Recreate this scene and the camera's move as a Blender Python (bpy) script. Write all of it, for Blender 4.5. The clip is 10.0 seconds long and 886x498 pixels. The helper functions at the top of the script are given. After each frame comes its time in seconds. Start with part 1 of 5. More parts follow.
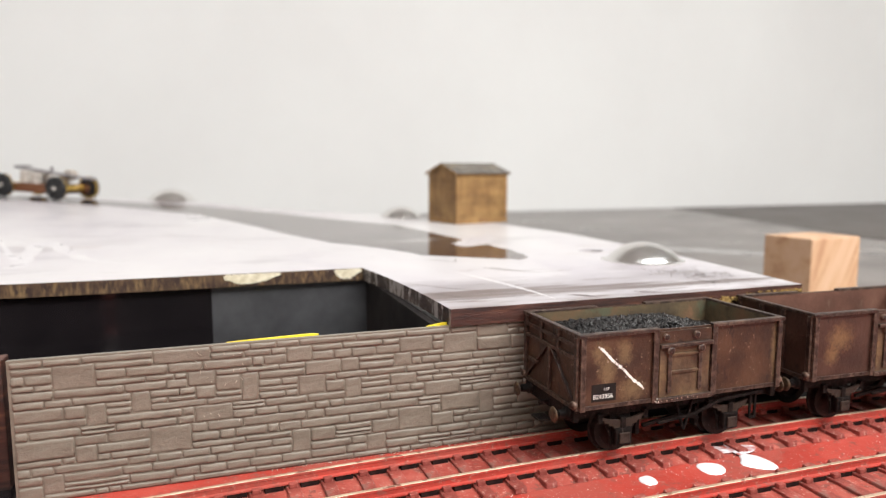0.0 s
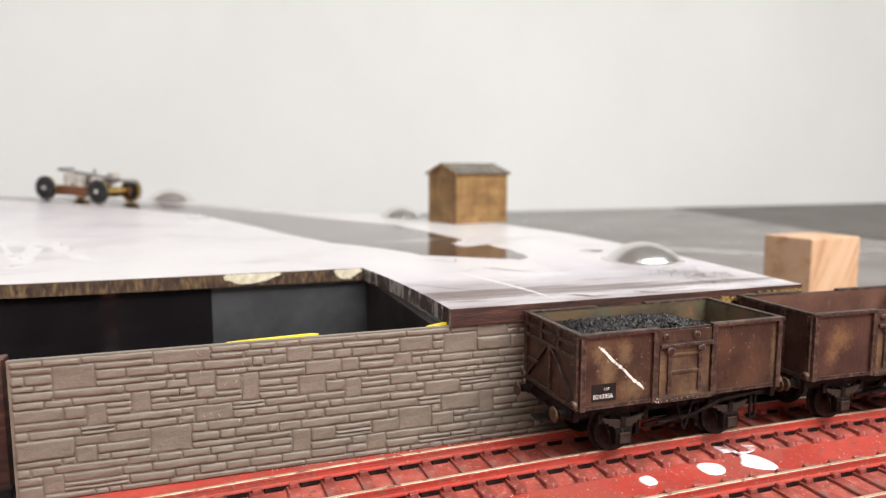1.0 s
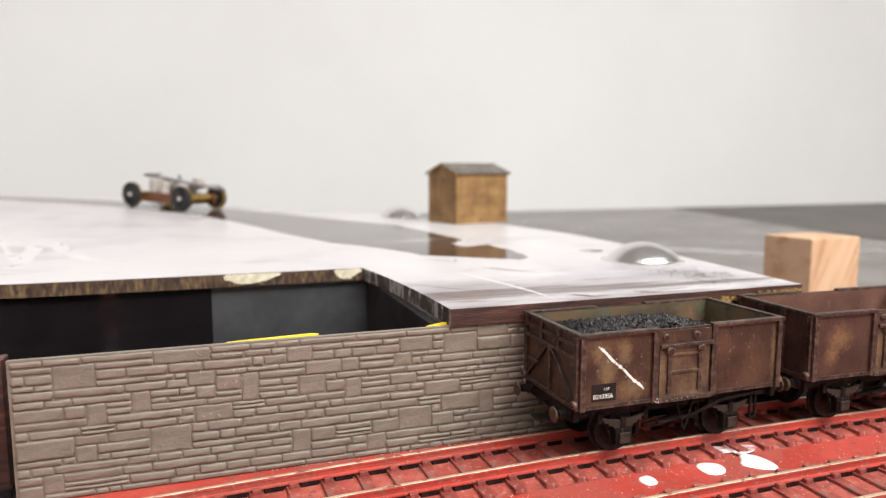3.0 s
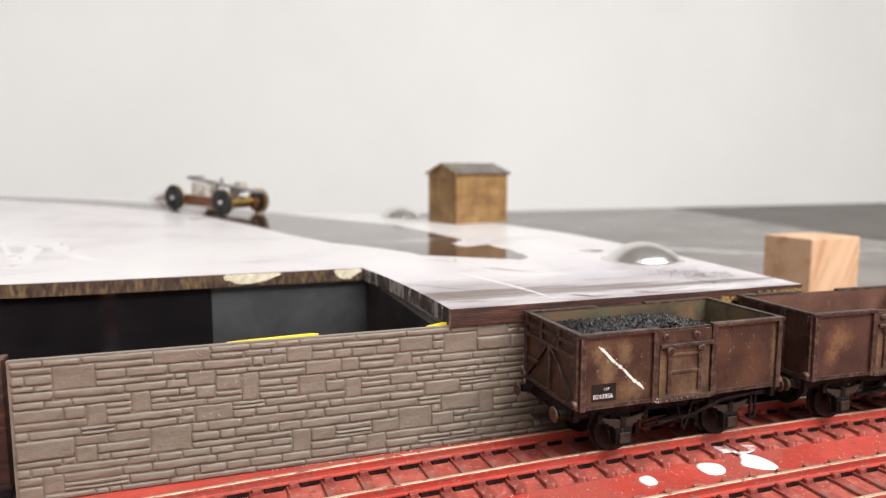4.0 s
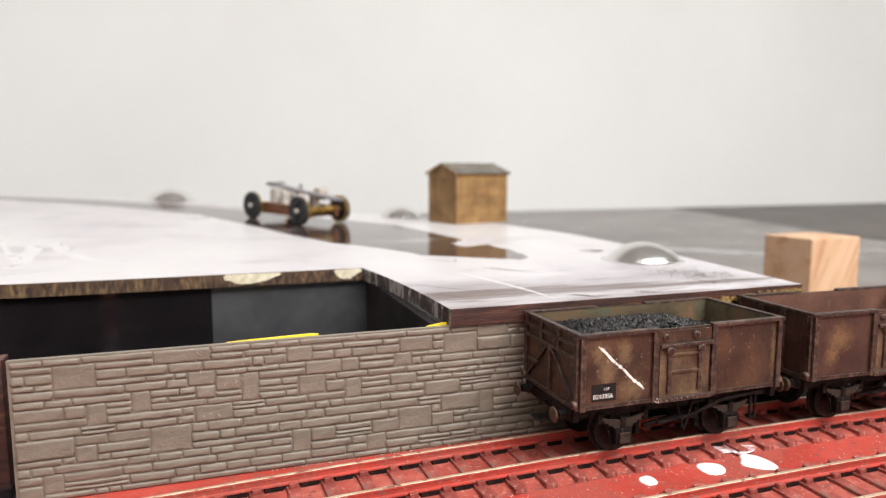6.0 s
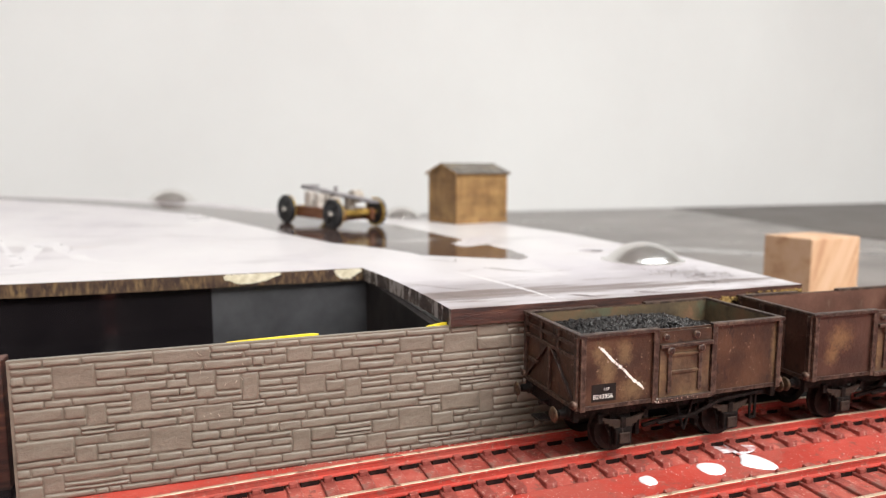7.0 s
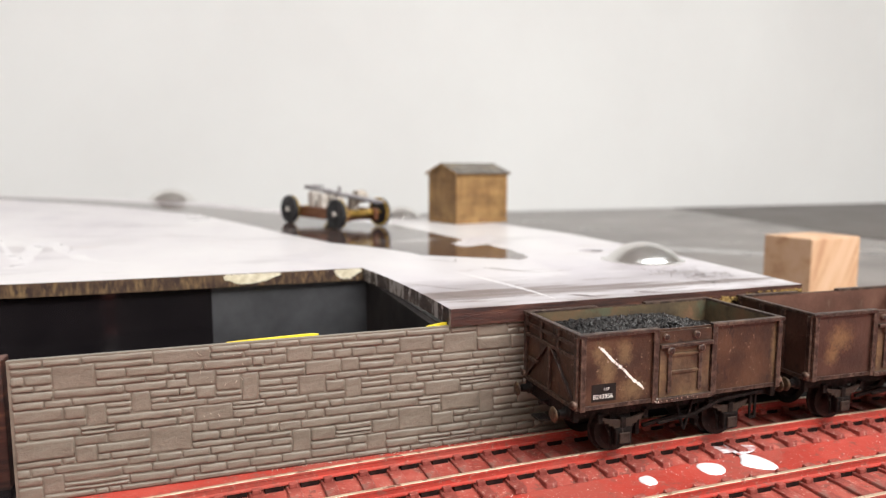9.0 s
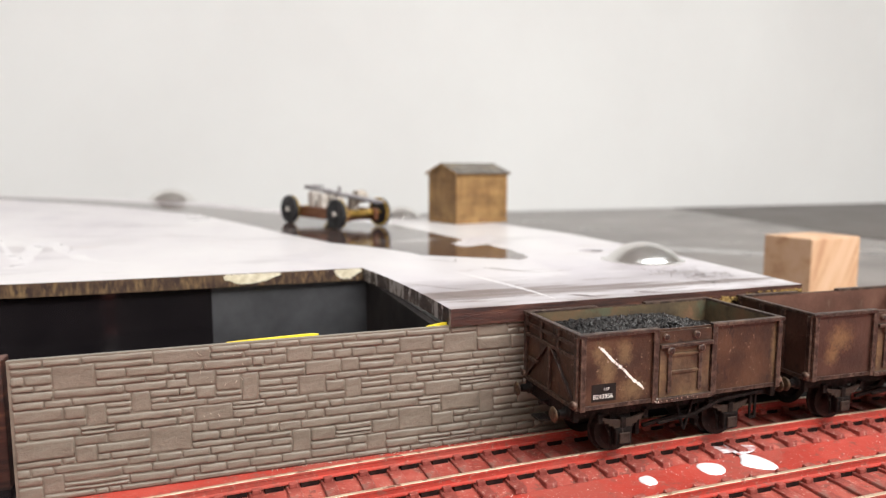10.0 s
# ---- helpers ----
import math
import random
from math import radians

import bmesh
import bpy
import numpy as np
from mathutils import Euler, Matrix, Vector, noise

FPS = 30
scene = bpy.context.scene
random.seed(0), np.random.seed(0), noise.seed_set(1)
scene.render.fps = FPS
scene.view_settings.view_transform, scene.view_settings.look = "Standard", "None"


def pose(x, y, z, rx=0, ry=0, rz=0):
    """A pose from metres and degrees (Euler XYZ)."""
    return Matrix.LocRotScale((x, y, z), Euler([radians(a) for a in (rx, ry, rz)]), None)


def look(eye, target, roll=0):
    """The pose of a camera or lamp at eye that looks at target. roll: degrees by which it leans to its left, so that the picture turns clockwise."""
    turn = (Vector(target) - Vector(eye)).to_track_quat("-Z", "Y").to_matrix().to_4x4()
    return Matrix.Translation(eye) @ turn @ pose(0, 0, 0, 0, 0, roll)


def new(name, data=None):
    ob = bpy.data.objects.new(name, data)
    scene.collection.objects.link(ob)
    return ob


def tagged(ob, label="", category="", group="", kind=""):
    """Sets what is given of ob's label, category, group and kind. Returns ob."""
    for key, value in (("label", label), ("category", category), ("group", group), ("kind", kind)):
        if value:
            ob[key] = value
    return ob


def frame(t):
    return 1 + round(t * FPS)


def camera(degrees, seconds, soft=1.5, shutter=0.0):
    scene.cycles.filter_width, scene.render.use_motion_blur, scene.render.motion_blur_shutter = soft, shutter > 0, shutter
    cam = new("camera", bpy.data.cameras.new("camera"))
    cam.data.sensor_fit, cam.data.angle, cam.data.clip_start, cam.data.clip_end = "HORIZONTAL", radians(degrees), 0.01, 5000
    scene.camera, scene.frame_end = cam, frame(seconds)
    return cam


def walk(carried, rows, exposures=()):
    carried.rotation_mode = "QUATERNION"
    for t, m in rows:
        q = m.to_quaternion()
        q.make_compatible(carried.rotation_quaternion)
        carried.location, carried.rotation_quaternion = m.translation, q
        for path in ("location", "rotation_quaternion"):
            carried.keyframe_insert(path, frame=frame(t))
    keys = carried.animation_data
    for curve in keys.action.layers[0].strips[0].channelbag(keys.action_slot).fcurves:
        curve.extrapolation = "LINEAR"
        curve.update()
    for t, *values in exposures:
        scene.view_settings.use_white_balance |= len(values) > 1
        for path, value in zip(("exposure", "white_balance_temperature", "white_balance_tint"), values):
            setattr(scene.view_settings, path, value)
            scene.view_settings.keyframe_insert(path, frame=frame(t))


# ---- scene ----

MM = 0.001
EYE = (-87.093 * MM, -154.715 * MM, 77.89 * MM)
YAW, PITCH, ROLL = -0.32985, -0.11797, 0.0006

# ---- camera, standing still ----
cam = camera(67.18, 10.0, soft=1.25)
cam.data.dof.use_dof = True
cam.data.dof.focus_distance = 0.178
cam.data.dof.aperture_fstop = 14.0
AIM = (EYE[0] - math.sin(YAW) * math.cos(PITCH), EYE[1] + math.cos(YAW) * math.cos(PITCH), EYE[2] + math.sin(PITCH))
walk(cam, [(0.0, look(EYE, AIM, -0.04)), (10.0, look(EYE, AIM, -0.04))], [(0.0, 0.0), (10.0, 0.0)])

# ---- light: ceiling panels of a closed white room ----
world = bpy.data.worlds.new("room_air")
world.use_nodes = True
world.node_tree.nodes["Background"].inputs["Color"].default_value = (1.0, 0.97, 0.93, 1)
world.node_tree.nodes["Background"].inputs["Strength"].default_value = 0.03
scene.world = world


def ceiling_lamp(x, y, w, d, power, colour):
    data = bpy.data.lights.new("ceiling_panel_light", "AREA")
    data.shape, data.size, data.size_y, data.energy, data.color = "RECTANGLE", w, d, power, colour
    ob = new("ceiling_panel_light", data)
    ob.matrix_world = pose(x, y, 1.535)
    return ob


ceiling_lamp(0.75, -1.25, 1.4, 0.7, 79, (1.0, 0.97, 0.95))
ceiling_lamp(-1.1, -0.9, 1.2, 0.5, 17.5, (1.0, 0.93, 0.94))
ceiling_lamp(0.4, -0.4, 1.8, 0.4, 17, (0.95, 1.0, 1.0))


# ---- materials ----
def ramp(nt, fac, stops):
    n = nt.nodes.new("ShaderNodeValToRGB")
    cr = n.color_ramp
    while len(cr.elements) < len(stops):
        cr.elements.new(0.5)
    for e, (pos, col) in zip(cr.elements, stops):
        e.position, e.color = pos, (*col, 1)
    nt.links.new(fac, n.inputs["Fac"])
    return n.outputs["Color"]


def tex(nt, scale, detail=6, rough=0.6, stretch=(1, 1, 1), tilt=None):
    co = nt.nodes.new("ShaderNodeTexCoord")
    mp = nt.nodes.new("ShaderNodeMapping")
    mp.inputs["Scale"].default_value = stretch
    if tilt:
        mp.vector_type = "TEXTURE"
        mp.inputs["Scale"].default_value = tuple(1 / k for k in stretch)
        mp.inputs["Rotation"].default_value = tuple(radians(k) for k in tilt)
    nt.links.new(co.outputs["Object"], mp.inputs["Vector"])
    n = nt.nodes.new("ShaderNodeTexNoise")
    n.inputs["Scale"].default_value, n.inputs["Detail"].default_value, n.inputs["Roughness"].default_value = scale, detail, rough
    nt.links.new(mp.outputs[0], n.inputs["Vector"])
    return n.outputs["Fac"]


def mat(name, stops, scale=200, stretch=(1, 1, 1), rough=0.5, metal=0.0, bump=0.0, bump_scale=None, coat=0.0, spots=None, vary=0.0, rough_var=0.12, coat_rough=0.05, wear=None, spec=0.5, tilt=None):
    """A noise-coloured surface. spots: (scale, threshold, colour, stretch) of a second layer; vary: tone from piece to piece."""
    m = bpy.data.materials.new(name)
    m.use_nodes = True
    nt = m.node_tree
    b = nt.nodes["Principled BSDF"]
    b.inputs["Specular IOR Level"].default_value = spec
    n1 = tex(nt, scale, stretch=stretch, tilt=tilt)
    col = ramp(nt, n1, [(0.5 + (q - 0.5) * 0.6, c) for q, c in stops])
    if spots:
        for sc, th, c, st in (spots if isinstance(spots, list) else [spots]):
            n2 = tex(nt, sc, 5, 0.65, st)
            mask = ramp(nt, n2, [(0.5 + (th - 0.5) * 0.6, (0, 0, 0)), (0.55 + (th - 0.5) * 0.6, (1, 1, 1))])
            mx = nt.nodes.new("ShaderNodeMix")
            mx.data_type = "RGBA"
            nt.links.new(mask, mx.inputs["Factor"])
            nt.links.new(col, mx.inputs["A"])
            mx.inputs["B"].default_value = (*c, 1)
            col = mx.outputs["Result"]
    if wear:
        geo = nt.nodes.new("ShaderNodeNewGeometry")
        add = nt.nodes.new("ShaderNodeMath")
        add.operation = "MULTIPLY_ADD"
        nt.links.new(tex(nt, scale * 2.5, 5), add.inputs[0])
        add.inputs[1].default_value = 0.12
        nt.links.new(geo.outputs["Pointiness"], add.inputs[2])
        mask = ramp(nt, add.outputs[0], [(0.63, (0, 0, 0)), (0.72, (0.8, 0.8, 0.8))])
        mx = nt.nodes.new("ShaderNodeMix")
        mx.data_type = "RGBA"
        nt.links.new(mask, mx.inputs["Factor"])
        nt.links.new(col, mx.inputs["A"])
        mx.inputs["B"].default_value = (*wear, 1)
        col = mx.outputs["Result"]
    if vary:
        oi = nt.nodes.new("ShaderNodeObjectInfo")
        mr = nt.nodes.new("ShaderNodeMapRange")
        mr.inputs["To Min"].default_value, mr.inputs["To Max"].default_value = 1 - vary, 1 + vary
        nt.links.new(oi.outputs["Random"], mr.inputs["Value"])
        hs = nt.nodes.new("ShaderNodeHueSaturation")
        nt.links.new(mr.outputs[0], hs.inputs["Value"])
        nt.links.new(col, hs.inputs["Color"])
        col = hs.outputs["Color"]
    nt.links.new(col, b.inputs["Base Color"])
    b.inputs["Metallic"].default_value = metal
    rr = nt.nodes.new("ShaderNodeMapRange")
    rr.inputs["To Min"].default_value, rr.inputs["To Max"].default_value = max(rough - rough_var, 0.02), min(rough + rough_var, 1)
    nt.links.new(tex(nt, scale * 1.7, 4), rr.inputs["Value"])
    nt.links.new(rr.outputs[0], b.inputs["Roughness"])
    if coat:
        b.inputs["Coat Weight"].default_value, b.inputs["Coat Roughness"].default_value = coat, coat_rough
    if bump:
        bp = nt.nodes.new("ShaderNodeBump")
        bp.inputs["Strength"].default_value, bp.inputs["Distance"].default_value = bump, 0.0004
        nt.links.new(tex(nt, bump_scale or scale * 3, 5, stretch=stretch), bp.inputs["Height"])
        nt.links.new(bp.outputs[0], b.inputs["Normal"])
    return m


M_WALL = mat("white_wall_paint", [(0.3, (0.735, 0.745, 0.74)), (0.7, (0.77, 0.785, 0.78))], 2.2, rough=0.8, bump=0.05, bump_scale=40)
M_ROOM = mat("room_plaster", [(0.3, (0.74, 0.71, 0.68)), (0.7, (0.80, 0.77, 0.74))], 3, rough=0.85)
M_PANELLING = mat("brown_wall_panelling", [(0.3, (0.20, 0.12, 0.075)), (0.7, (0.30, 0.19, 0.125))], 4, stretch=(3, 1, 0.3), rough=0.6)
M_CARPET = mat("carpet", [(0.3, (0.10, 0.09, 0.08)), (0.7, (0.16, 0.14, 0.12))], 30, rough=0.95)
M_TABLE = mat("grey_tabletop", [(0.3, (0.115, 0.098, 0.088)), (0.7, (0.175, 0.152, 0.138))], 6, rough=0.3, spots=(9, 0.63, (0.27, 0.245, 0.23), (0.5, 2, 1)))
M_RED = mat("red_oxide_paint", [(0.25, (0.32, 0.038, 0.026)), (0.55, (0.405, 0.048, 0.033)), (0.8, (0.465, 0.070, 0.050))], 34, rough=0.45, bump=0.5, bump_scale=900,
            spots=[(26, 0.54, (0.355, 0.066, 0.048), (1, 1, 1)), (340, 0.62, (0.26, 0.066, 0.050), (1, 1, 1)), (900, 0.66, (0.40, 0.16, 0.125), (1, 1, 1)), (1600, 0.78, (0.62, 0.47, 0.42), (1, 1, 1))])
M_REDSLEEPER = mat("red_sleeper_plastic", [(0.25, (0.21, 0.042, 0.031)), (0.7, (0.36, 0.082, 0.062))], 150, rough=0.55, bump=0.9, bump_scale=900, vary=0.15,
                   spots=[(800, 0.64, (0.42, 0.22, 0.18), (1, 1, 1)), (60, 0.62, (0.25, 0.105, 0.082), (1, 1, 1)), (1500, 0.76, (0.60, 0.45, 0.40), (1, 1, 1))])
M_DUSTY = mat("dusty_red_paint", [(0.25, (0.24, 0.042, 0.030)), (0.55, (0.34, 0.066, 0.048)), (0.8, (0.41, 0.108, 0.080))], 90, rough=0.7, bump=1.0, bump_scale=700, spec=0.3,
              spots=[(260, 0.60, (0.20, 0.060, 0.045), (1, 1, 1)), (900, 0.66, (0.46, 0.22, 0.175), (1, 1, 1)), (1600, 0.78, (0.64, 0.50, 0.45), (1, 1, 1))])
# shade in the gaps below the rails, held in a near-black colour
M_RAILSHADE = mat("rail_gap_shade", [(0.3, (0.010, 0.006, 0.006)), (0.7, (0.030, 0.016, 0.014))], 200, rough=0.9, spec=0.05)
M_RAILTOP = mat("brassy_rail_head", [(0.3, (0.52, 0.37, 0.26)), (0.7, (0.74, 0.58, 0.43))], 150, rough=0.45, metal=0.5, spots=(240, 0.60, (0.28, 0.12, 0.085), (1, 1, 1)))
M_STONE = mat("grey_moulded_plastic", [(0.3, (0.155, 0.131, 0.103)), (0.7, (0.218, 0.187, 0.149))], 70, rough=0.42, bump=1.0, bump_scale=420, stretch=(0.8, 1, 1.2), vary=0.035,
              spots=[(1100, 0.80, (0.42, 0.38, 0.33), (1, 1, 1)), (300, 0.72, (0.150, 0.130, 0.104), (1, 1, 1)), (45, 0.64, (0.205, 0.180, 0.150), (1, 1, 1))])
M_JOINT = mat("grey_plastic_joint", [(0.3, (0.150, 0.127, 0.099)), (0.7, (0.192, 0.165, 0.130))], 200, rough=0.4, bump=0.4, bump_scale=900)
M_BOARD = mat("white_gloss_board", [(0.25, (0.42, 0.39, 0.43)), (0.45, (0.54, 0.515, 0.53)), (0.75, (0.62, 0.605, 0.60))], 7, stretch=(1, 0.5, 1), rough=0.30, rough_var=0.08, spec=0.35,
              spots=[(30, 0.74, (0.50, 0.46, 0.455), (0.5, 2.2, 1))])


def worn_front(m):
    """Thin paint near the board's front edge: brown cracks and rubbed streaks along the grain."""
    nt = m.node_tree
    b = nt.nodes["Principled BSDF"]
    col = b.inputs["Base Color"].links[0].from_socket
    co = nt.nodes.new("ShaderNodeTexCoord")
    sep = nt.nodes.new("ShaderNodeSeparateXYZ")
    nt.links.new(co.outputs["Object"], sep.inputs[0])
    near = nt.nodes.new("ShaderNodeMapRange")
    near.inputs["From Min"].default_value, near.inputs["From Max"].default_value = 0.125, 0.022
    near.inputs["To Min"].default_value, near.inputs["To Max"].default_value = 0.0, 0.12
    nt.links.new(sep.outputs["Y"], near.inputs["Value"])
    for scale, stretch, th, wide, c in ((20, (0.5, 1.3, 1), 0.545, 0.22, (0.27, 0.245, 0.255)), (34, (0.10, 2.2, 1), 0.665, 0.05, (0.10, 0.065, 0.055)), (170, (0.4, 1.6, 1), 0.665, 0.10, (0.16, 0.12, 0.105))):
        add = nt.nodes.new("ShaderNodeMath")
        nt.links.new(tex(nt, scale, 5, 0.6, stretch), add.inputs[0])
        nt.links.new(near.outputs[0], add.inputs[1])
        mask = ramp(nt, add.outputs[0], [(th, (0, 0, 0)), (th + wide, (0.85, 0.85, 0.85))])
        mx = nt.nodes.new("ShaderNodeMix")
        mx.data_type = "RGBA"
        nt.links.new(mask, mx.inputs["Factor"])
        nt.links.new(col, mx.inputs["A"])
        mx.inputs["B"].default_value = (*c, 1)
        col = mx.outputs["Result"]
    edge = nt.nodes.new("ShaderNodeMapRange")
    edge.inputs["From Min"].default_value, edge.inputs["From Max"].default_value = 0.034, 0.0255
    edge.inputs["To Min"].default_value, edge.inputs["To Max"].default_value = 0.0, 0.42
    nt.links.new(sep.outputs["Y"], edge.inputs["Value"])
    add = nt.nodes.new("ShaderNodeMath")
    nt.links.new(tex(nt, 90, 5, 0.6, (0.4, 1.5, 1)), add.inputs[0])
    nt.links.new(edge.outputs[0], add.inputs[1])
    mask = ramp(nt, add.outputs[0], [(0.66, (0, 0, 0)), (0.95, (0.85, 0.85, 0.85))])
    mx = nt.nodes.new("ShaderNodeMix")
    mx.data_type = "RGBA"
    nt.links.new(mask, mx.inputs["Factor"])
    nt.links.new(col, mx.inputs["A"])
    mx.inputs["B"].default_value = (0.10, 0.055, 0.042, 1)
    nt.links.new(mx.outputs["Result"], b.inputs["Base Color"])


worn_front(M_BOARD)
M_SCUFF = mat("rubbed_brown_board", [(0.35, (0.06, 0.042, 0.036)), (0.7, (0.20, 0.165, 0.155))], 120, rough=0.4)
M_STROKE = mat("brushed_white_paint", [(0.3, (0.555, 0.53, 0.55)), (0.7, (0.625, 0.61, 0.61))], 60, rough=0.3, spec=0.35)
M_STRIPE = mat("black_gloss_stripe", [(0.3, (0.040, 0.022, 0.018)), (0.7, (0.088, 0.060, 0.052))], 16, rough=0.10, spec=0.4, rough_var=0.06, spots=(22, 0.66, (0.30, 0.28, 0.27), (0.6, 1, 1)))
M_EDGE = mat("raw_board_edge", [(0.3, (0.030, 0.014, 0.009)), (0.5, (0.072, 0.040, 0.021)), (0.75, (0.18, 0.115, 0.052))], 200, stretch=(3.2, 3.2, 0.8), rough=0.6, bump=0.6, bump_scale=700,
             spots=(240, 0.62, (0.03, 0.014, 0.010), (1, 1, 0.5)))
M_EDGERED = mat("stained_board_edge", [(0.3, (0.022, 0.008, 0.006)), (0.6, (0.060, 0.020, 0.013)), (0.8, (0.12, 0.05, 0.03))], 130, stretch=(0.5, 0.5, 5), rough=0.5, bump=0.6, bump_scale=600)
M_CHIP = mat("chipped_cream_paint", [(0.3, (0.55, 0.49, 0.34)), (0.7, (0.76, 0.71, 0.56))], 300, rough=0.6, bump=0.4, bump_scale=900)
M_BLACK = mat("black_gloss_panel", [(0.3, (0.006, 0.005, 0.006)), (0.7, (0.013, 0.011, 0.012))], 20, rough=0.12, rough_var=0.04, coat=0.15, spec=0.4, spots=(520, 0.90, (0.12, 0.12, 0.12), (1, 1, 1)))
M_BACKING = mat("bare_grey_plastic", [(0.3, (0.20, 0.185, 0.155)), (0.7, (0.26, 0.24, 0.21))], 60, rough=0.5)
# grey base colour carries a still reflection of the bright room
M_GREYREFLECTION = mat("grey_reflection_gloss", [(0.3, (0.040, 0.041, 0.044)), (0.7, (0.095, 0.097, 0.102))], 14, rough=0.14, coat=0.5, spots=(330, 0.80, (0.03, 0.03, 0.03), (1, 1, 1)))
# black of the notch's return panel, and of the shade put behind the wagons
M_PITCH = mat("dull_black_and_shade", [(0.3, (0.010, 0.008, 0.008)), (0.7, (0.022, 0.018, 0.017))], 60, rough=0.7, spec=0.15)
M_FRAY = mat("ochre_fibre", [(0.3, (0.13, 0.075, 0.02)), (0.7, (0.40, 0.27, 0.08))], 500, rough=0.8, bump=0.5)
M_SHEET = mat("dark_brown_sheet", [(0.3, (0.075, 0.062, 0.055)), (0.7, (0.11, 0.095, 0.085))], 8, rough=0.5)
M_DRUM = mat("pale_tan_drum", [(0.3, (0.30, 0.26, 0.22)), (0.7, (0.44, 0.39, 0.33))], 150, rough=0.5)
M_INSIDE2 = mat("rust_brown_interior", [(0.25, (0.085, 0.037, 0.025)), (0.5, (0.125, 0.057, 0.039)), (0.78, (0.16, 0.080, 0.055))], 85, rough=0.55, bump=0.4, bump_scale=800, spots=(150, 0.68, (0.13, 0.08, 0.055), (2, 1, 0.6)))
M_EDGEWORN = mat("worn_dark_edge", [(0.3, (0.020, 0.012, 0.010)), (0.6, (0.050, 0.030, 0.024)), (0.8, (0.10, 0.07, 0.055))], 130, stretch=(0.5, 0.5, 3), rough=0.55, bump=0.7, bump_scale=600, spots=[(150, 0.53, (0.36, 0.33, 0.31), (1, 1, 0.35)), (420, 0.70, (0.55, 0.52, 0.49), (1, 1, 0.5))])
M_TABLEREFLECTION = mat("pale_table_reflection", [(0.3, (0.26, 0.25, 0.245)), (0.7, (0.46, 0.45, 0.44))], 40, rough=0.5)
M_GLUE = mat("pale_dried_glue", [(0.3, (0.36, 0.31, 0.25)), (0.7, (0.55, 0.50, 0.42))], 600, rough=0.4)
M_YELLOW = mat("yellow_plastic", [(0.3, (0.80, 0.62, 0.02)), (0.7, (0.90, 0.74, 0.05))], 90, rough=0.4)
M_DARKWOOD = mat("dark_brown_wood", [(0.3, (0.06, 0.022, 0.012)), (0.7, (0.17, 0.070, 0.036))], 60, stretch=(0.3, 1, 4), rough=0.45, bump=0.3)
M_BLOCK = mat("pine_block", [(0.3, (0.45, 0.25, 0.14)), (0.45, (0.575, 0.36, 0.215)), (0.7, (0.63, 0.42, 0.275))], 60, stretch=(2.6, 1.0, 0.22), tilt=(0, 24, 0), rough=0.6, bump=0.25, bump_scale=300)
M_WOOD = mat("ochre_plank", [(0.25, (0.17, 0.090, 0.032)), (0.5, (0.255, 0.142, 0.050)), (0.75, (0.335, 0.20, 0.074))], 90, stretch=(1, 1, 0.8), rough=0.6, bump=0.5, bump_scale=500, vary=0.10,
             spots=(90, 0.70, (0.17, 0.085, 0.034), (0.8, 0.8, 1.2)))
M_FELT = mat("weathered_roof_felt", [(0.3, (0.085, 0.075, 0.065)), (0.7, (0.19, 0.175, 0.15))], 150, rough=0.9, bump=0.6, bump_scale=900, spots=(110, 0.62, (0.20, 0.15, 0.09), (1, 1, 1)))
M_CHROME = mat("polished_chrome", [(0.3, (0.80, 0.78, 0.76)), (0.7, (0.90, 0.89, 0.88))], 60, rough=0.2, metal=1.0, rough_var=0.06)
M_DARK = mat("dark_recess", [(0.3, (0.03, 0.022, 0.016)), (0.7, (0.06, 0.042, 0.03))], 90, rough=0.8)
M_WAGON = mat("weathered_brown_steel", [(0.25, (0.024, 0.0112, 0.0064)), (0.5, (0.049, 0.0225, 0.0120)), (0.78, (0.078, 0.0385, 0.0200))], 75, rough=0.42, bump=0.45, bump_scale=800,
              spots=[(240, 0.64, (0.018, 0.009, 0.007), (1, 1, 0.5)), (800, 0.72, (0.19, 0.135, 0.09), (1, 1, 1))])


